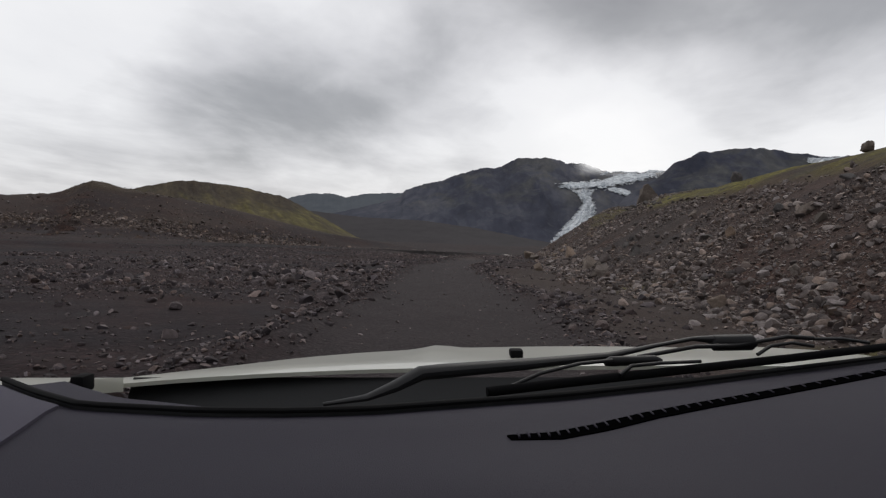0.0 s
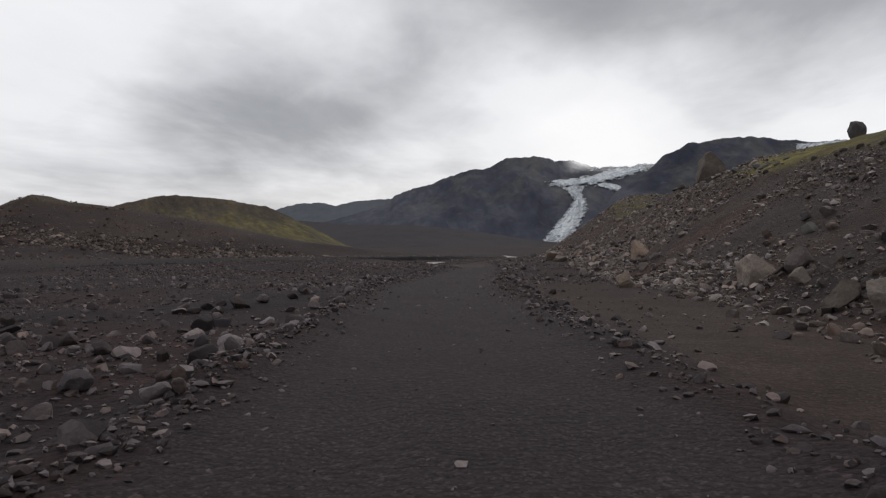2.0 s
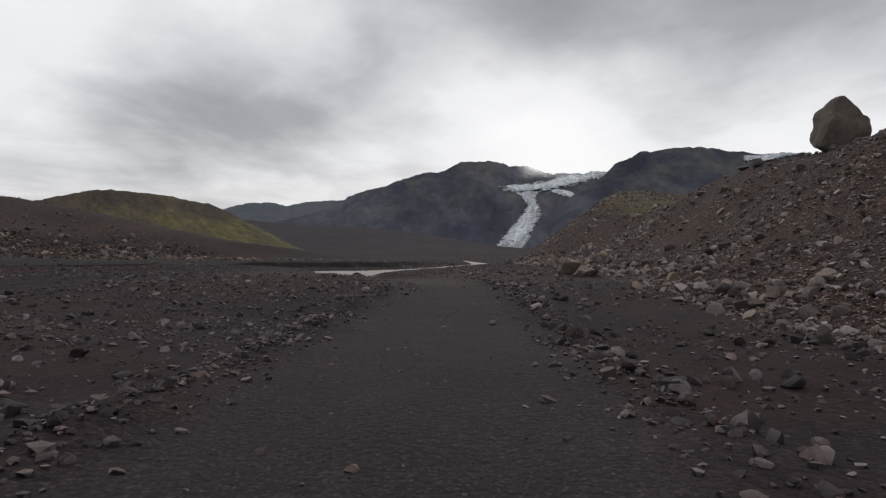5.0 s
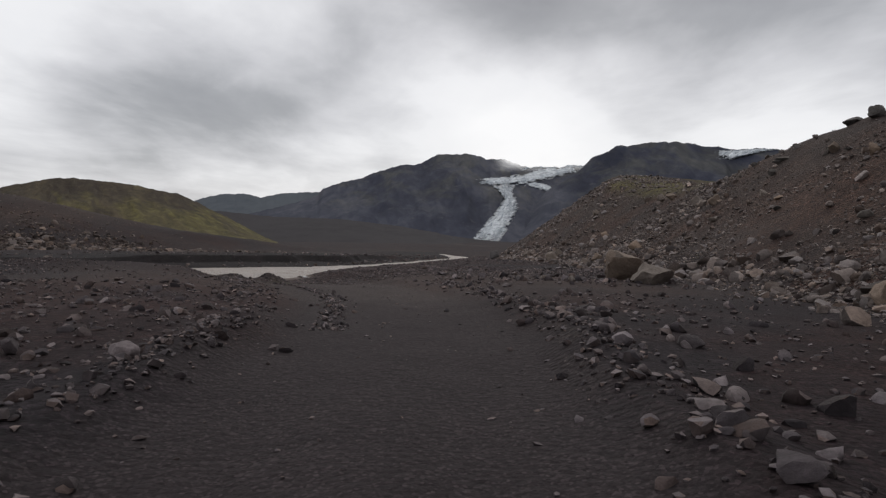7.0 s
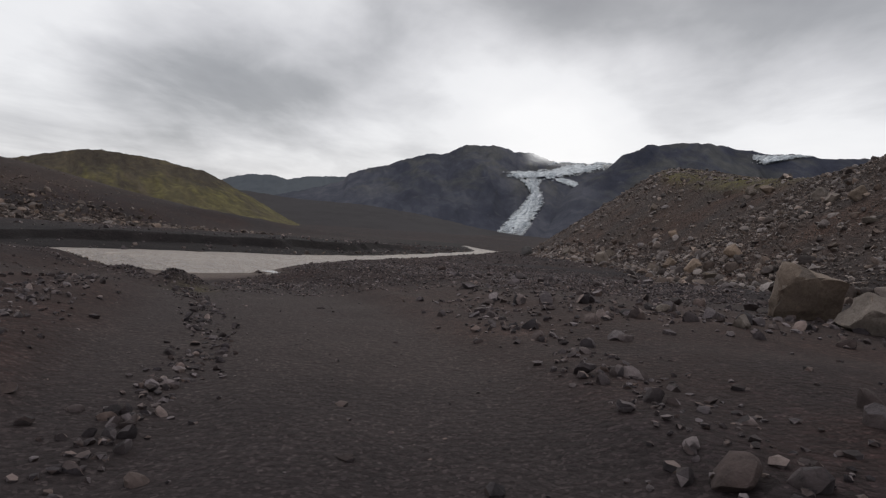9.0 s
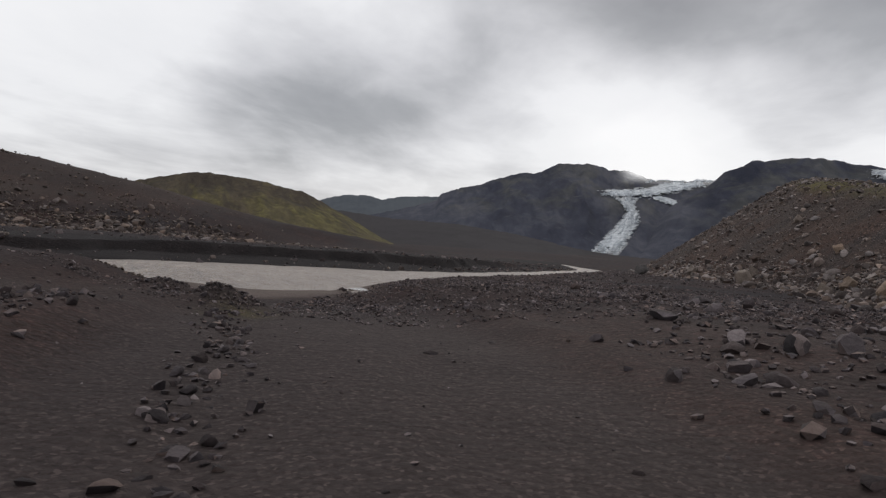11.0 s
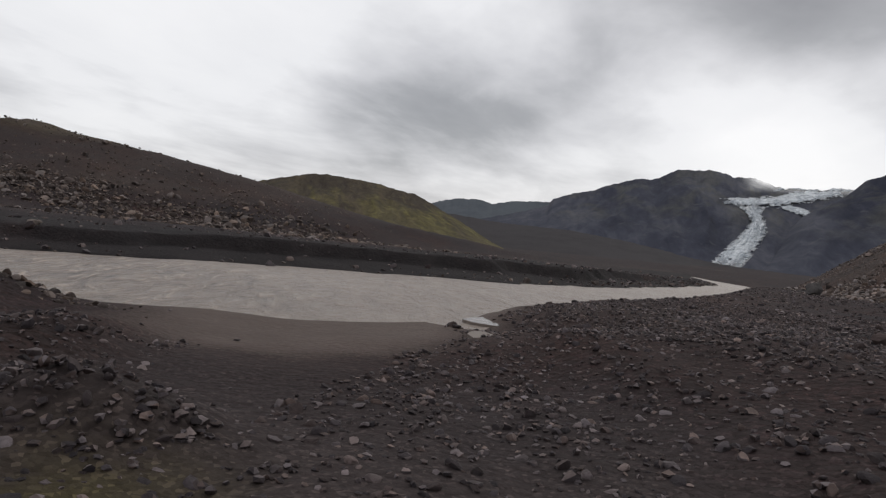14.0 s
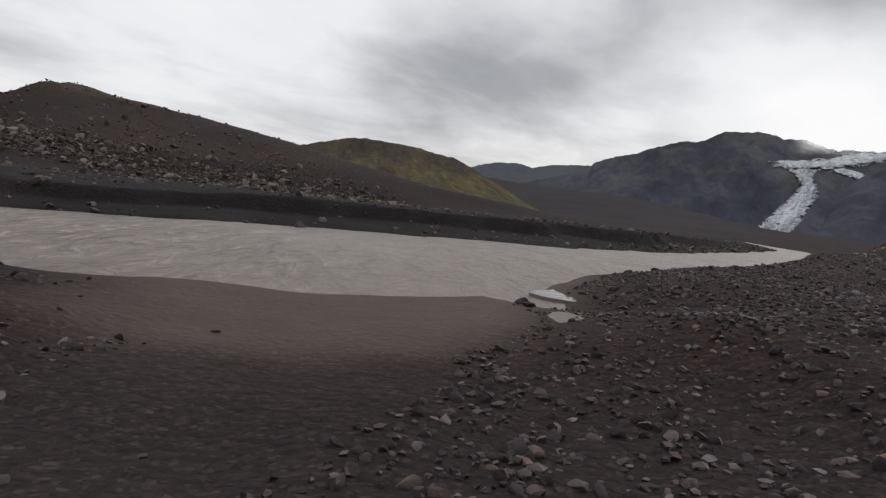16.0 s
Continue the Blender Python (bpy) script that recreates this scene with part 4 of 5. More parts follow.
# gravel spit by the river
x, y = field(12000, -6, 13, 92, 150)
ok = dry(x, y, 0.1) & (x < table(y, FOOT_X)) & thick(x, y, 5, -0.9, 0.4, 60.0)
scatter("stones", "dark cobbles on the gravel spit by the river", x[ok], y[ok], sizes(int(ok.sum()), 0.028, 0.11, 2.4), STONE)
x, y = field(44000, -5.6, 7, 85.5, 103)
ok = dry(x, y, 0.25) & (x > -5.4 + 0.35 * fbm(x, y, 2, 3)) & (RNG.random(len(x)) < 0.25 + 0.75 * step(-0.5, 0.3, fbm(x, y, 1.6, 3)))
scatter("stones", "angular reddish-grey cobbles covering the gravel spit", x[ok], y[ok], sizes(int(ok.sum()), 0.018, 0.06, 2.4), STONE, 0.36, finest=0.045)
# far bank and the plain beyond
x, y = field(16000, -70, 10, 84, 175)
d = to_polyline(x, y, FAR_SHORE)[0]
ok = dry(x, y, -0.25) & (to_polyline(x, y, NEAR_SHORE)[0] > d) & (RNG.random(len(x)) < 0.8 * np.exp(-d / 1.2) + 0.5 * np.exp(-d / 8) + 0.05)
scatter("stones", "dark stones along the cut bank of the river", x[ok], y[ok], sizes(int(ok.sum()), 0.05, 0.26, 2.4), STONE, finest=0.13)
x, y = field(9000, -30, 6, 94, 160)
d = to_polyline(x, y, FAR_SHORE)[0]
ok = dry(x, y, -0.15) & (d < 0.8) & (to_polyline(x, y, NEAR_SHORE)[0] > d) & thick(x, y, 4, -0.5, 0.5, 25.0)
scatter("stones", "grey stones at the foot of the far cut bank", x[ok], y[ok], sizes(int(ok.sum()), 0.05, 0.26, 2.0), TALUS, 0.34, finest=0.1)
# talus of the hill across the river
x, y = field(115000, -135, -22, 98, 176)
d = to_polyline(x, y, [p[:2] for p in LEFT_CREST])[0]
ok = (d > 8) & (d < 66) & (RNG.random(len(x)) < 0.03 + 0.97 * np.exp(-(((d - 35 - 12 * fbm(x, y, 25, 3)) / 6.5) ** 2)) * (1 - 0.85 * step(-46, -26, x))) & thick(x, y, 10, -1.1, 0.3, 70.0)
scatter("stones", "talus of grey-brown blocks at the foot of a dark hill", x[ok], y[ok], sizes(int(ok.sum()), 0.12, 0.7, 2.1), TALUS, finest=0.35)
x, y = field(30000, -125, -22, 98, 186)
d = to_polyline(x, y, [p[:2] for p in LEFT_CREST])[0]
ok = (d > 2) & (d < 48) & thick(x, y, 9, -0.3, 0.9, 44.0)
scatter("stones", "small rubble strewn down a dark brown hillside", x[ok], y[ok], sizes(int(ok.sum()), 0.06, 0.3, 2.4), TALUS, 0.4, finest=0.3)
x, y = field(420, -125, -60, 160, 186)
ok = to_polyline(x, y, [p[:2] for p in LEFT_CREST])[0] < 9
scatter("stones", "rough blocks along the crest of a dark hill", x[ok], y[ok], sizes(int(ok.sum()), 0.12, 0.4, 2.2), TALUS, 0.42, finest=0.2)

ROCK_MESHES = {}


def rock(name, label, x, y, width, group="", mat=None, form=None, sink=0.27, turn=None, tall=1.0):
    """One boulder that can be told apart, resting in the ground."""
    mat = mat or BOULDER
    k = int(RNG.integers(8, len(BLOCKS))) if form is None else form
    if (k, mat.name) not in ROCK_MESHES:
        co, faces = BLOCKS[k]
        mesh = raw_mesh("rock", co, faces, mat, smooth=True)
        mesh.set_sharp_from_angle(angle=radians(34))
        ROCK_MESHES[k, mat.name] = mesh
    ob = new(name, ROCK_MESHES[k, mat.name])
    r = width / 2
    ob.location = (x, y, float(land(np.array([x]), np.array([y]))[0]) + r * tall * (0.72 - 1.44 * sink))
    ob.rotation_euler = (RNG.uniform(-0.25, 0.25), RNG.uniform(-0.25, 0.25), RNG.uniform(0, 6.28) if turn is None else turn)
    ob.scale = (r, r, r * tall)
    return tagged(ob, label, "rock", group)


rock("boulder", "huge dark rounded boulder perched on the moraine crest", 19.6, 81.6, 3.6, form=3, turn=0.9, tall=0.98, sink=0.04)
rock("boulder", "dark boulder on the mossy moraine crest", 25.6, 70.1, 1.8, form=2, sink=0.24, tall=1.3)
rock("boulder", "dark boulder standing on the mossy skyline", 21.6, 39.5, 0.95, form=2, sink=0.12, tall=1.15)
rock("boulder", "large brown angular boulder at the foot of the slope", 6.4, 83.8, 1.8, form=4, tall=1.2, mat=TAN_ROCK, sink=0.27)
rock("boulder", "cracked brown boulder leaning against a larger one", 6.5, 82.2, 1.75, form=5, tall=0.66, sink=0.3, mat=TAN_ROCK)
rock("boulder", "pale brown boulder at the edge of the rubble", 6.2, 33.9, 1.05, form=5, mat=TAN_ROCK, tall=1.1)
rock("boulder", "dark boulder beside a paler one", 6.2, 35.3, 1.0, form=6)
rock("boulder", "large brown boulder with a flat top in the rubble", 6.6, 40.6, 1.3, form=3, mat=TAN_ROCK, tall=0.9)
rock("boulder", "grey-brown boulder at the foot of the rubble", 7.3, 39.4, 0.9, form=7, mat=BROWN_STONE)
rock("boulder", "rounded brown boulder half way up the slope", 7.9, 58.6, 1.5, form=7, mat=TAN_ROCK, tall=1.1)
rock("boulder", "smooth brown boulder at the foot of the rubble slope", 3.9, 44.6, 0.95, form=5, mat=TAN_ROCK)
rock("boulder", "dark block in the rubble slope", 8.3, 36.3, 0.8, form=6)
rock("boulder", "brown block in the rubble slope", 9.1, 42.6, 0.8, form=1)
rock("boulder", "dark angular boulder on the bare moraine crest", 19.9, 92.4, 0.9, form=1, sink=0.3)
rock("boulder", "dark angular boulder on the bare moraine crest", 20.0, 91.0, 1.0, form=2, sink=0.32)
for x0, y0, w0, k0 in ((10.9, 105.5, 0.75, 3), (11.5, 104.7, 0.95, 5), (11.5, 101.8, 1.0, 7), (10.9, 98.4, 0.8, 4), (12.3, 99.7, 1.1, 6), (10.5, 100.0, 0.6, 1), (11.0, 115.1, 1.3, 2), (11.3, 127.5, 1.1, 5),
                       (3.4, 83.0, 0.3, 4), (3.8, 81.0, 0.36, 6), (16.0, 100.1, 0.8, 3), (8.4, 74.7, 0.8, 7), (8.1, 71.0, 0.65, 5), (6.0, 67.5, 0.46, 1), (17.4, 89.9, 0.8, 5), (16.6, 86.3, 0.65, 7), (15.5, 96.8, 0.8, 3), (17.7, 107.9, 0.9, 4), (17.6, 109.7, 1.05, 6), (15.6, 98.7, 0.75, 5), (15.4, 91.9, 0.5, 7),
                       (14.7, 89.4, 0.5, 1), (12.4, 40.3, 0.7, 3), (13.8, 44.6, 0.5, 5), (10.9, 23.6, 0.75, 4), (9.6, 26.4, 0.6, 7), (7.7, 16.9, 0.48, 5), (6.0, 17.1, 0.55, 3),
                       (6.8, 38.3, 0.7, 6), (11.7, 115.9, 1.0, 7), (14.1, 111.5, 0.8, 5), (17.2, 124.7, 0.75, 3)):
    rock("boulder", "pale brown boulder set in the moraine rubble", x0, y0, w0, "pale boulders in the rubble", TAN_ROCK, k0)
rock("boulder", "dark brown boulder half sunk in the rubble slope", 9.8, 44.4, 0.5, form=2)
rock("boulder", "dark brown boulder half sunk in the rubble slope", 8.5, 37.6, 0.7, form=6)
rock("boulder", "dark boulder on the gravel flat by the river", 9.2, 135.7, 1.5, form=2)
rock("boulder", "pale flat rock on the far bank", -20.0, 99.3, 0.5, form=4, mat=TAN_ROCK, tall=0.75)
rock("boulder", "dark boulder at the water's edge on the far bank", -13.6, 101.6, 0.36, form=3, mat=STONE)
rock("boulder", "small dark rock standing in the river", -11.2, 93.6, 0.4, form=6, sink=-0.35)
rock("boulder", "small dark rock standing in the river", -13.6, 95.6, 0.45, form=5, sink=-0.5)
for k in range(70):
    y0 = RNG.uniform(8, 136)
    rock("rock", "brown rock in the rubble along the slope's foot", table(y0, FOOT_X) + RNG.normal(0.7, 0.8), y0, RNG.uniform(0.28, 0.5) + 0.25 * (y0 > 45) * RNG.random(), "rocks along the slope's foot", BROWN_STONE)
for k in range(60):
    y0 = RNG.uniform(14, 100)
    rock("rock", "dark brown rock lying on the moraine slope", table(y0, FOOT_X) + RNG.uniform(2, 10), y0, RNG.uniform(0.3, 0.65), "rocks on the moraine slope", BROWN_STONE if k % 2 else BOULDER)
for k in range(26):
    y0 = RNG.uniform(60, 76) if k % 3 else RNG.uniform(83, 98)
    rock("rock", "dark rock on the crest of the moraine", table(y0, FOOT_X) + RNG.uniform(7, 10), y0, RNG.uniform(0.4, 0.95), "rocks on the moraine crest", sink=0.5, tall=0.85)
for k in range(110):
    y0 = max(RNG.normal(27, 9), 11.0 + 0.1 * k) if k % 2 else RNG.uniform(11, 74)
    x0 = table(y0, ROAD_X) - 2.6 - RNG.exponential(3.6)
    rock("rock", "pinkish grey rock lying on the dark gravel plain", x0, y0, RNG.uniform(0.2, 0.5) * (0.6 if y0 > 45 else 1.0), "rocks on the gravel plain", STONE)
for k in range(30):
    y0 = RNG.uniform(10, 70)
    x0 = table(y0, ROAD_X) + (1 if k % 2 else -1) * RNG.uniform(2.3, 2.9)
    rock("rock", "grey rock in the bank beside the track", x0, y0, RNG.uniform(0.2, 0.36), "rocks beside the track", STONE)

# ---- the car, where the drive begins ----
def plain_material(name, colour, rough, grain=0.0, scale=400.0, specular=0.5, coat=0.0):
    mat, n = material(name)
    at = n.add("ShaderNodeTexCoord").outputs["Object"]
    fine = n.noise(at, scale, 3.0, 0.6)
    dust = n.noise(at, 5.0, 6.0, 0.65)
    tone = n.mix(n.math("MULTIPLY", dust, 0.35), colour, tuple(min(1, c * 1.5 + 0.004) for c in colour))
    finish(n, tone, n.math("ADD", rough - 0.06, n.math("MULTIPLY", dust, 0.12)), fine, grain, 0.0008, specular=specular, **{"Coat Weight": coat})
    return mat


DASH = plain_material("grained_dashboard_plastic", (0.0285, 0.0260, 0.0372), 0.7, 0.6, 900, 0.1)
# a paler grey plastic, its colour raised further for light from the left
DASH_SIDE = plain_material("pale_side_lit_plastic", (0.064, 0.059, 0.080), 0.7, 0.6, 900, 0.1)
BLACK = plain_material("black_cowl_plastic", (0.012, 0.0125, 0.013), 0.5, 0.2, 300, 0.3)
RUBBER = plain_material("wiper_rubber", (0.005, 0.005, 0.0055), 0.8, 0.2, 300, 0.08)
ARM = plain_material("satin_black_steel", (0.010, 0.010, 0.011), 0.5, 0.1, 300, 0.2)
# near-black without gloss, painting the shade inside the defroster slot
SLOT_SHADE = plain_material("painted_slot_shade", (0.0012, 0.0012, 0.0014), 1.0, 0.0, 300, 0.0)
PAINT = plain_material("dusty_white_paint", (0.40, 0.40, 0.345), 0.32, 0.05, 200, 0.5, 0.4)
STEEL = plain_material("dull_wheel_steel", (0.25, 0.25, 0.26), 0.4, 0.1, 200)


def part(name, bm, mat, parent, label="", smooth=True):
    mesh = bpy.data.meshes.new(name)
    bmesh.ops.recalc_face_normals(bm, faces=bm.faces)
    for f in bm.faces:
        f.smooth = smooth
    bm.to_mesh(mesh)
    bm.free()
    mesh.set_sharp_from_angle(angle=radians(40))
    mesh.materials.append(mat)
    ob = new(name, mesh)
    ob.parent = parent
    return tagged(ob, label)


def lofted(rows, thickness=0.0):
    """A sheet through rows of points, thickened downward."""
    bm = bmesh.new()
    grid = [[bm.verts.new(p) for p in row] for row in rows]
    for a, b in zip(grid, grid[1:]):
        for i in range(len(a) - 1):
            bm.faces.new((a[i], a[i + 1], b[i + 1], b[i]))
    if thickness:
        made = bmesh.ops.extrude_face_region(bm, geom=list(bm.faces))["geom"]
        bmesh.ops.translate(bm, verts=[g for g in made if isinstance(g, bmesh.types.BMVert)], vec=(0, 0, -thickness))
    return bm


def rod(points, width, height, steps=10):
    """A bar of flat-oval section along a run of points, tapering where given as pairs."""
    bm = bmesh.new()
    rings = []
    for k, p in enumerate(points):
        p = Vector(p)
        ahead = (Vector(points[min(k + 1, len(points) - 1)]) - Vector(points[max(k - 1, 0)])).normalized()
        side = ahead.cross(Vector((0, 0, 1))).normalized()
        up = side.cross(ahead)
        w, h = (width[k], height[k]) if isinstance(width, (list, tuple)) else (width, height)
        rings.append([bm.verts.new(p + side * (w / 2 * math.cos(a)) + up * (h / 2 * math.sin(a))) for a in [2 * math.pi * (i + 0.5) / steps for i in range(steps)]])
    for a, b in zip(rings, rings[1:]):
        for i in range(steps):
            bm.faces.new((a[i], a[(i + 1) % steps], b[(i + 1) % steps], b[i]))
    bm.faces.new(rings[0][::-1])
    bm.faces.new(rings[-1])
    return bm


def block(size, at, bevel=0.01, segments=2):
    bm = bmesh.new()
    bmesh.ops.create_cube(bm, size=1.0, matrix=Matrix.Translation(at) @ Matrix.Diagonal((*size, 1)))
    bmesh.ops.bevel(bm, geom=list(bm.edges), offset=bevel, segments=segments, affect="EDGES", profile=0.6)
    return bm


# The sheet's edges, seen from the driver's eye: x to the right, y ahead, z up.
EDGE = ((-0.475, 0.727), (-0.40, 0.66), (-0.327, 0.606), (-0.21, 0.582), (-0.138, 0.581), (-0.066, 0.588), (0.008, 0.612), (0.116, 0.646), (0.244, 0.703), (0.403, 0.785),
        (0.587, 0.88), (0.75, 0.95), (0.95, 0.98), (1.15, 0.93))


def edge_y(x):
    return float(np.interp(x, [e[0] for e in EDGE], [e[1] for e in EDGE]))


def dash_z(x, y):
    """The height of the dashboard's top."""
    y0 = edge_y(x)
    w = (y0 - y) / (y0 - 0.12)
    swell = 0.016 * math.exp(-((x - 0.02) / 0.19) ** 2) * math.exp(-((y - 0.36) / 0.10) ** 2)
    edge = -0.004 * math.exp(-((w / 0.03) ** 2))
    return -0.1405 - 0.024 * w + swell + edge - 0.64 * max(0.0, w - 0.82) ** 1.2


def build_car():
    car = tagged(new("car"), "dusty white off-road car with dark grey dashboard on the track", "car")
    car.matrix_world = eye_row(*PATH[0])[1] @ Matrix.Rotation(radians(-90), 4, "X")
    xs = np.linspace(-0.47, 1.15, 60)
    # dashboard: its top falls gently from the windscreen toward the seats, with a low hood over the instruments
    rows = []
    for w in np.linspace(0, 1, 16):
        row = []
        for x in xs:
            y0 = edge_y(x)
            y = y0 + (0.12 - y0) * w
            row.append((x, y, dash_z(x, y)))
        rows.append(row)
    top = part("dashboard", lofted(rows, 0.03), DASH, car, "dark grey grained plastic dashboard top")
    seam = [(-0.318, 0.42), (-0.327, 0.50), (-0.333, 0.537), (-0.341, 0.581), (-0.347, 0.612)]
    panel = [[(x + s, y * edge_y(x + s) / edge_y(x), dash_z(x + s, y * edge_y(x + s) / edge_y(x)) + 0.003) for x, y in seam] for s in (-0.12, -0.08, -0.04, 0.0)]
    part("end_panel", lofted(panel, 0.02), DASH_SIDE, car, "paler grey end panel of the dashboard, brightened further for side light")
    # defroster slot: no groove is cut, a near-black bar stands in for its shade
    slot = [(0.052, 0.533), (0.09, 0.541), (0.13, 0.566), (0.187, 0.607), (0.25, 0.645), (0.32, 0.685), (0.43, 0.75), (0.537, 0.815), (0.66, 0.885)]
    slot = [(x * 0.968, y * 0.968) for x, y in slot]
    vent = part("air_vent", rod([(x, y, dash_z(x, y)) for x, y in slot], [0.012] + [0.02] * 7 + [0.01], [0.005] * 9), SLOT_SHADE, top, "narrow defroster slot, its inner shade painted as a black bar")
    for k in range(36):
        w = 0.2 + k * 0.215
        i = min(int(w), 7)
        x, y = (slot[i][j] + (slot[i + 1][j] - slot[i][j]) * (w - i) for j in (0, 1))
        part("slat", block((0.0016, 0.012, 0.002), (x, y, dash_z(x, y) + 0.0022), 0.0004, 1), DASH, vent)
    # black gasket and cowl between the glass and the bonnet
    part("gasket", rod([(x, edge_y(x) + 0.004, -0.1393) for x in xs], 0.009, 0.0055), RUBBER, car, "black rubber windscreen gasket")
    rows = []
    for w in np.linspace(0, 1, 9):
        rows.append([(x, edge_y(x) + (1.03 - edge_y(x)) * w, -0.141 - 0.054 * w - 0.12 * math.sin(math.pi * w) ** 0.7) for x in xs])
    cowl = part("cowl", lofted(rows, 0.02), BLACK, car, "glossy black plastic cowl below the windscreen")
    rows = [[(x, edge_y(x) + 0.01 + 0.075 * k * (1 - ((x + 0.43) / 0.36) ** 2), -0.1405 - 0.010 * k) for x in np.linspace(-0.43, -0.08, 16)] for k in (0.0, 0.5, 1.0)]
    part("cowl_cover", lofted(rows, 0.004), DASH, cowl, "grey dusty cover in the cowl corner")
    # bonnet
    rows = []
    bx = np.linspace(-0.53, 1.25, 50)
    for w in np.linspace(0, 1, 20):
        y = 0.985 + 0.98 * w
        row = []
        for x in bx:
            u = (x - 0.36) / 0.89
            crown = -0.016 * u**4 - 0.008 * u * u - 0.03 * u * u * w
            ridge = 0.010 * math.exp(-(((abs(u) - 0.42) / 0.05) ** 2)) * step(0.05, 0.3, w)
            lip = 0.008 * (1 - math.exp(-((w / 0.05) ** 2)))
            nose = -0.05 * max(0.0, w - 0.8) ** 2 * 25 * 0.35
            row.append((x, y + 0.05 * (1 - u * u) * (1 - w), -0.178 - 0.107 * w + crown + float(ridge) + lip + nose))
        rows.append(row)
    bonnet = part("bonnet", lofted(rows, 0.006), PAINT, car, "dusty white painted bonnet")
    part("washer_nozzle", block((0.022, 0.03, 0.014), (0.125, 1.16, -0.178), 0.004), RUBBER, bonnet, "black washer nozzle")
    part("bump_stop", block((0.018, 0.03, 0.022), (-0.452, 0.85, -0.168), 0.005), RUBBER, cowl, "black rubber bump stop")
    rows = [[(x, y, z - 0.02 * max(0.0, -0.62 - x)) for x in np.linspace(-0.78, -0.462, 8)] for y, z in ((0.80, -0.160), (0.86, -0.166), (0.98, -0.186))]
    part("scuttle_panel", lofted(rows, 0.02), PAINT, car, "white painted panel beside the cowl")
    # front wings and shell under the bonnet
    for side, x in ((-1, -0.545), (1, 1.265)):
        rows = [[(x + side * 0.05 * math.sin(a), y, -0.285 - 0.10 * (1 - math.cos(a)) - 0.12 * w) for a in np.linspace(-0.9, 1.5, 8)] for w, y in ((0, 0.6), (0.5, 1.2), (1, 1.95))]
        part("wing", lofted(rows, 0.02), PAINT, car)
    part("body", block((1.74, 4.1, 0.62), (0.36, -0.10, -0.72), 0.08, 4), PAINT, car)
    for x in (-0.42, 1.14):
        for y in (1.3, -1.4):
            tyre = part("wheel", ring(0.36, 0.21, 0.23, (x, y, -1.04)), RUBBER, car, "black tyre")
            part("rim", ring(0.22, 0.03, 0.16, (x, y, -1.04)), STEEL, tyre, "dull steel rim")
    # cabin, out of view, added to shade the dashboard: roof, pillars and doors, with the windscreen's opening in front
    # dark plate keeps the white body from bouncing light up
    part("floor", block((1.6, 2.5, 0.03), (0.36, -1.0, -0.395), 0.005, 1), BLACK, car, "unseen black plate over the body, added against bounced light")
    roof = [[(x, y, z - 0.03 * ((x - 0.36) / 0.85) ** 2) for x in np.linspace(-0.42, 1.14, 14)] for y, z in ((0.16, 0.36), (0.05, 0.395), (-0.4, 0.43), (-1.3, 0.43), (-2.1, 0.40), (-2.2, 0.36))]
    part("roof", lofted(roof, 0.05), PAINT, car, "dusty white painted roof, unseen, shading the dashboard")
    part("rear_wall", block((1.6, 0.06, 0.72), (0.36, -2.14, -0.03), 0.02), PAINT, car)
    for side, x in ((-1, -0.5), (1, 1.22)):
        part("pillar", rod([(x + side * 0.015, 0.66, -0.22), (x - side * 0.02, 0.42, 0.08), (x - side * 0.06, 0.16, 0.35)], 0.07, 0.06, 8), PAINT, car)
        part("pillar", rod([(x, -0.75, -0.4), (x - side * 0.06, -0.8, 0.37)], 0.10, 0.05, 8), PAINT, car)
        for y in (-0.05, -1.45):
            part("door", block((0.06, 1.28, 0.32), (x, y, -0.38), 0.02), PAINT, car)
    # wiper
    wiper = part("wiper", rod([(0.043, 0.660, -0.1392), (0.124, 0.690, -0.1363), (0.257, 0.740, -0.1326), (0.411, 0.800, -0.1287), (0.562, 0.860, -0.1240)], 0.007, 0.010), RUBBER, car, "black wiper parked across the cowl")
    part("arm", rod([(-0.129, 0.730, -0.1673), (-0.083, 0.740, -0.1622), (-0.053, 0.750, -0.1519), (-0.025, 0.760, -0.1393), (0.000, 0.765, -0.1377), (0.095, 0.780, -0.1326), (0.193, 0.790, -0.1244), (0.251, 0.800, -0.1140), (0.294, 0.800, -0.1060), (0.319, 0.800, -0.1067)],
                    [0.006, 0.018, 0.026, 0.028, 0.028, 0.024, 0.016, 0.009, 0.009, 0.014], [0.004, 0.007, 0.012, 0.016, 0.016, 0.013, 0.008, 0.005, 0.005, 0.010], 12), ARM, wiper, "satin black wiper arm")
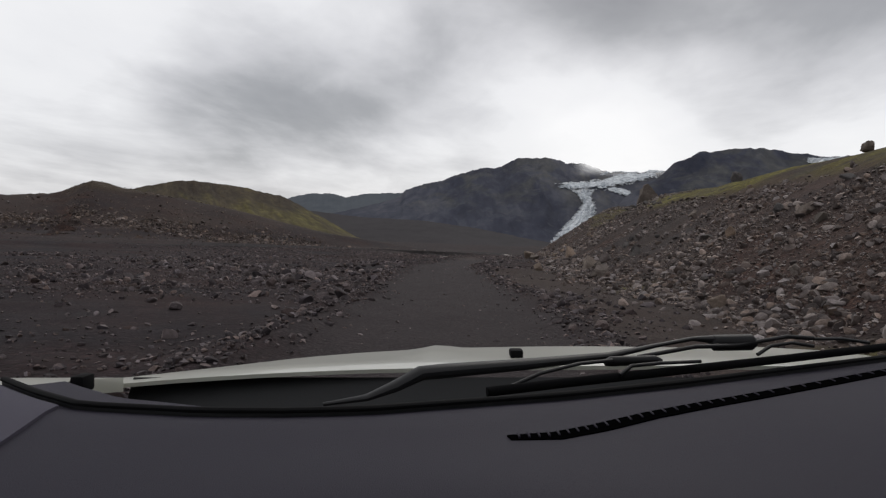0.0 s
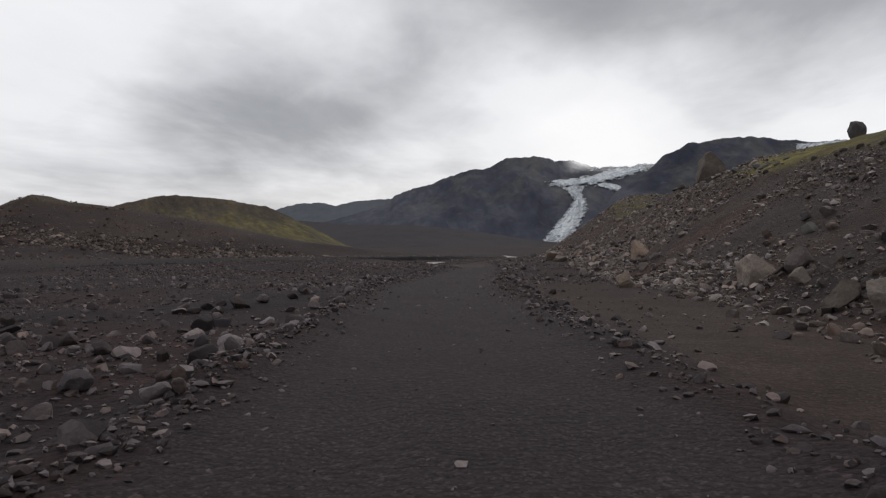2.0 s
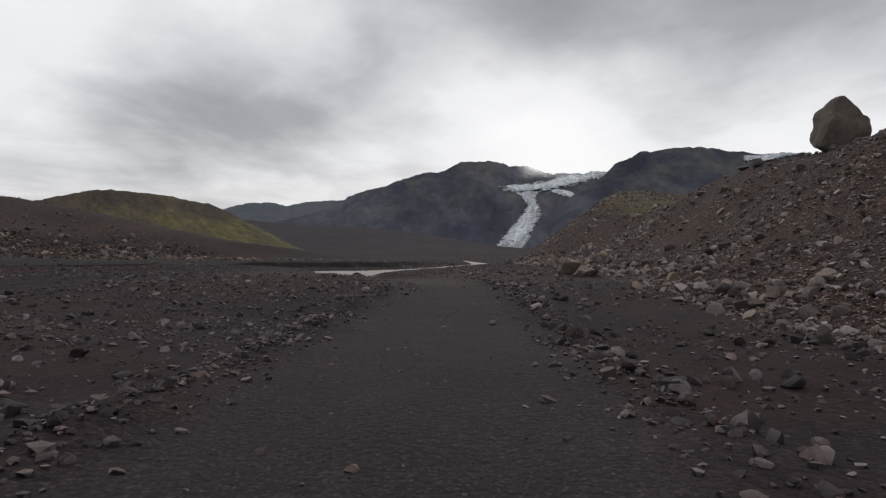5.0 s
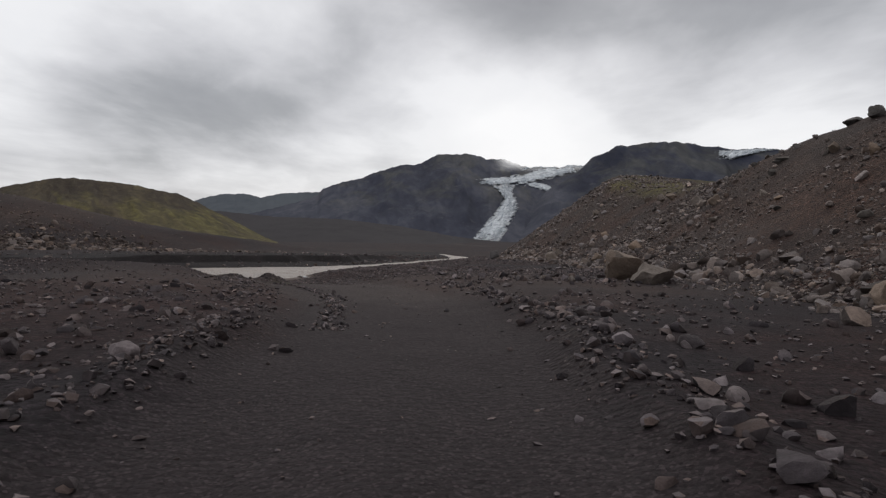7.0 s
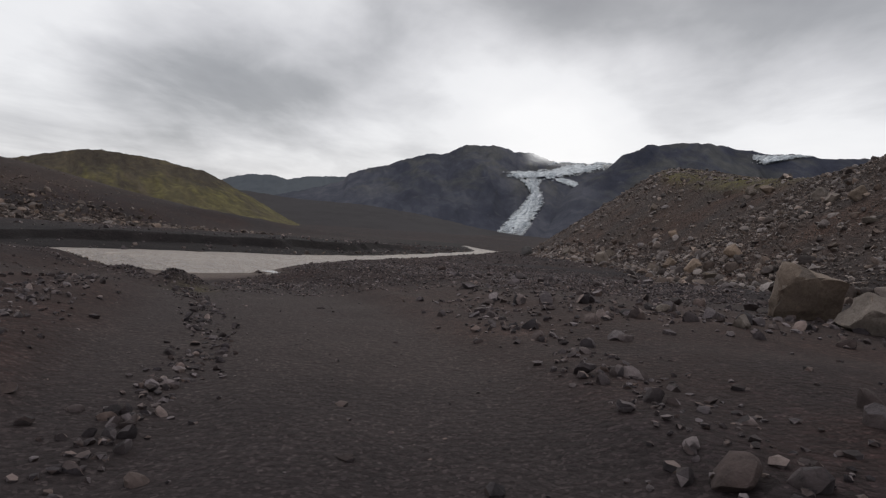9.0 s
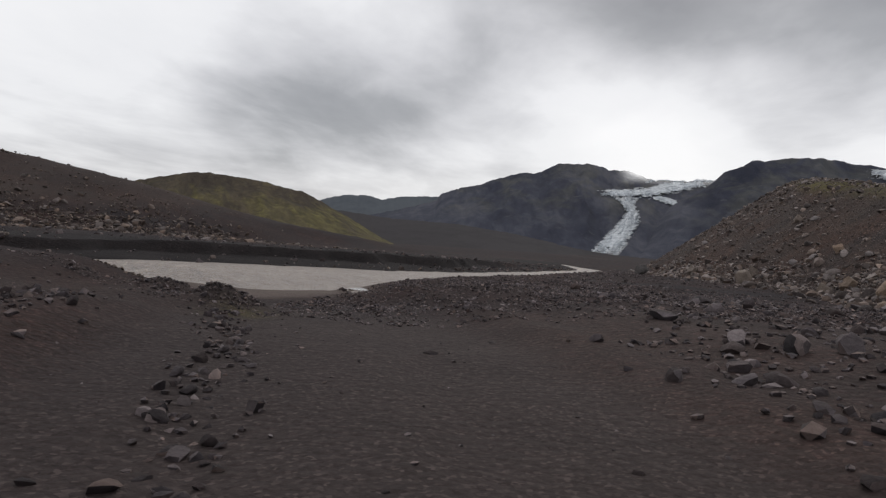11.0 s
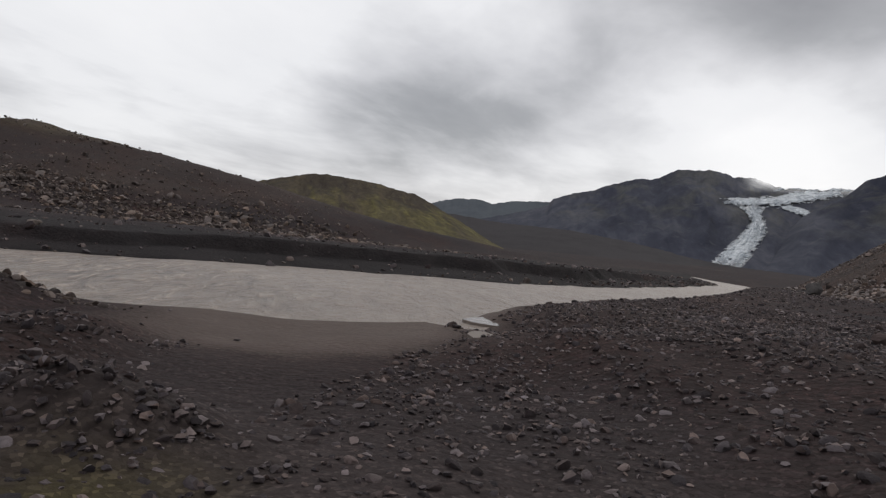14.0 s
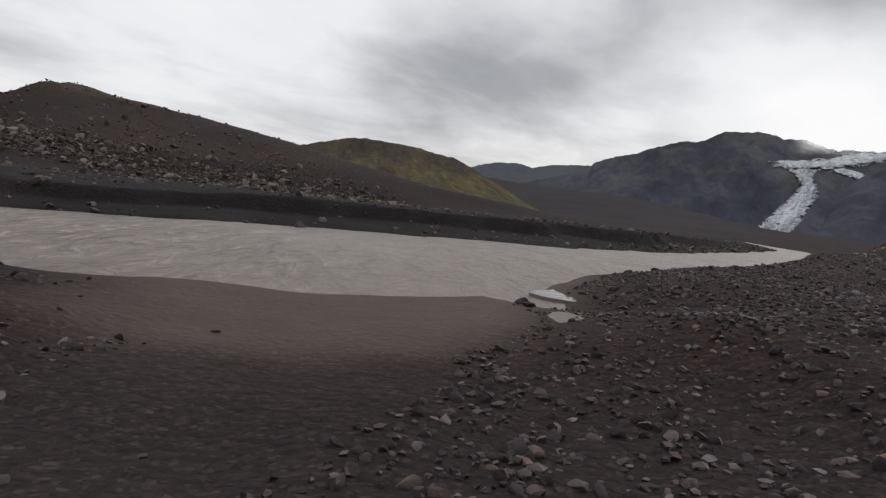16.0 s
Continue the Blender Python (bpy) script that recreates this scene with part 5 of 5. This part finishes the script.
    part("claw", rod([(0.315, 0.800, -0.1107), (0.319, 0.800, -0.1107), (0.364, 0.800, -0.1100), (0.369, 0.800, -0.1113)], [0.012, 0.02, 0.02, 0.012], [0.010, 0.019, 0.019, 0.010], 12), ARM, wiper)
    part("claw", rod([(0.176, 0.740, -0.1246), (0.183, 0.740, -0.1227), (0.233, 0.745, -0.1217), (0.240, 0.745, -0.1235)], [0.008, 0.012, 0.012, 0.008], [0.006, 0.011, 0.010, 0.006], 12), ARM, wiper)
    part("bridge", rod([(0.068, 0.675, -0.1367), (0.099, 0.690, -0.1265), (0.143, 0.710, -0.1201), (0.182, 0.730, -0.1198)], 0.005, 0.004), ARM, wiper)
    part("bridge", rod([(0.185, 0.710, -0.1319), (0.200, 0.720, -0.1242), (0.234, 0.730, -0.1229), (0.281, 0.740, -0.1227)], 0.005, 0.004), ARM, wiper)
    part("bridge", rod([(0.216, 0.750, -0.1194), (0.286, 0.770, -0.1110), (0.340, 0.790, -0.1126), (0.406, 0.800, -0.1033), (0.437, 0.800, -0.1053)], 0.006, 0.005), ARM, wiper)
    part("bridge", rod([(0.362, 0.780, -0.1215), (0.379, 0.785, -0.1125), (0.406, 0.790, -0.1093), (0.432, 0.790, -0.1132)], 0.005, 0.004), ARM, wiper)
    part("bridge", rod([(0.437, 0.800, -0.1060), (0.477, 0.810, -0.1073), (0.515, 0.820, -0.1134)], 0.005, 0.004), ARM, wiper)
    return car


def ring(radius, depth, width, at):
    """A wheel-like ring with rounded shoulders, its axle along x."""
    bm = bmesh.new()
    shape = [(radius - depth, -width / 2), (radius - 0.03, -width / 2), (radius, -width / 2 + 0.03), (radius, width / 2 - 0.03), (radius - 0.03, width / 2), (radius - depth, width / 2)]
    rings = [[bm.verts.new((at[0] + w, at[1] + r * math.cos(a), at[2] + r * math.sin(a))) for r, w in shape] for a in np.linspace(0, 2 * math.pi, 33)[:-1]]
    for i, a in enumerate(rings):
        b = rings[(i + 1) % len(rings)]
        for j in range(len(shape)):
            bm.faces.new((a[j], a[(j + 1) % len(shape)], b[(j + 1) % len(shape)], b[j]))
    return bm


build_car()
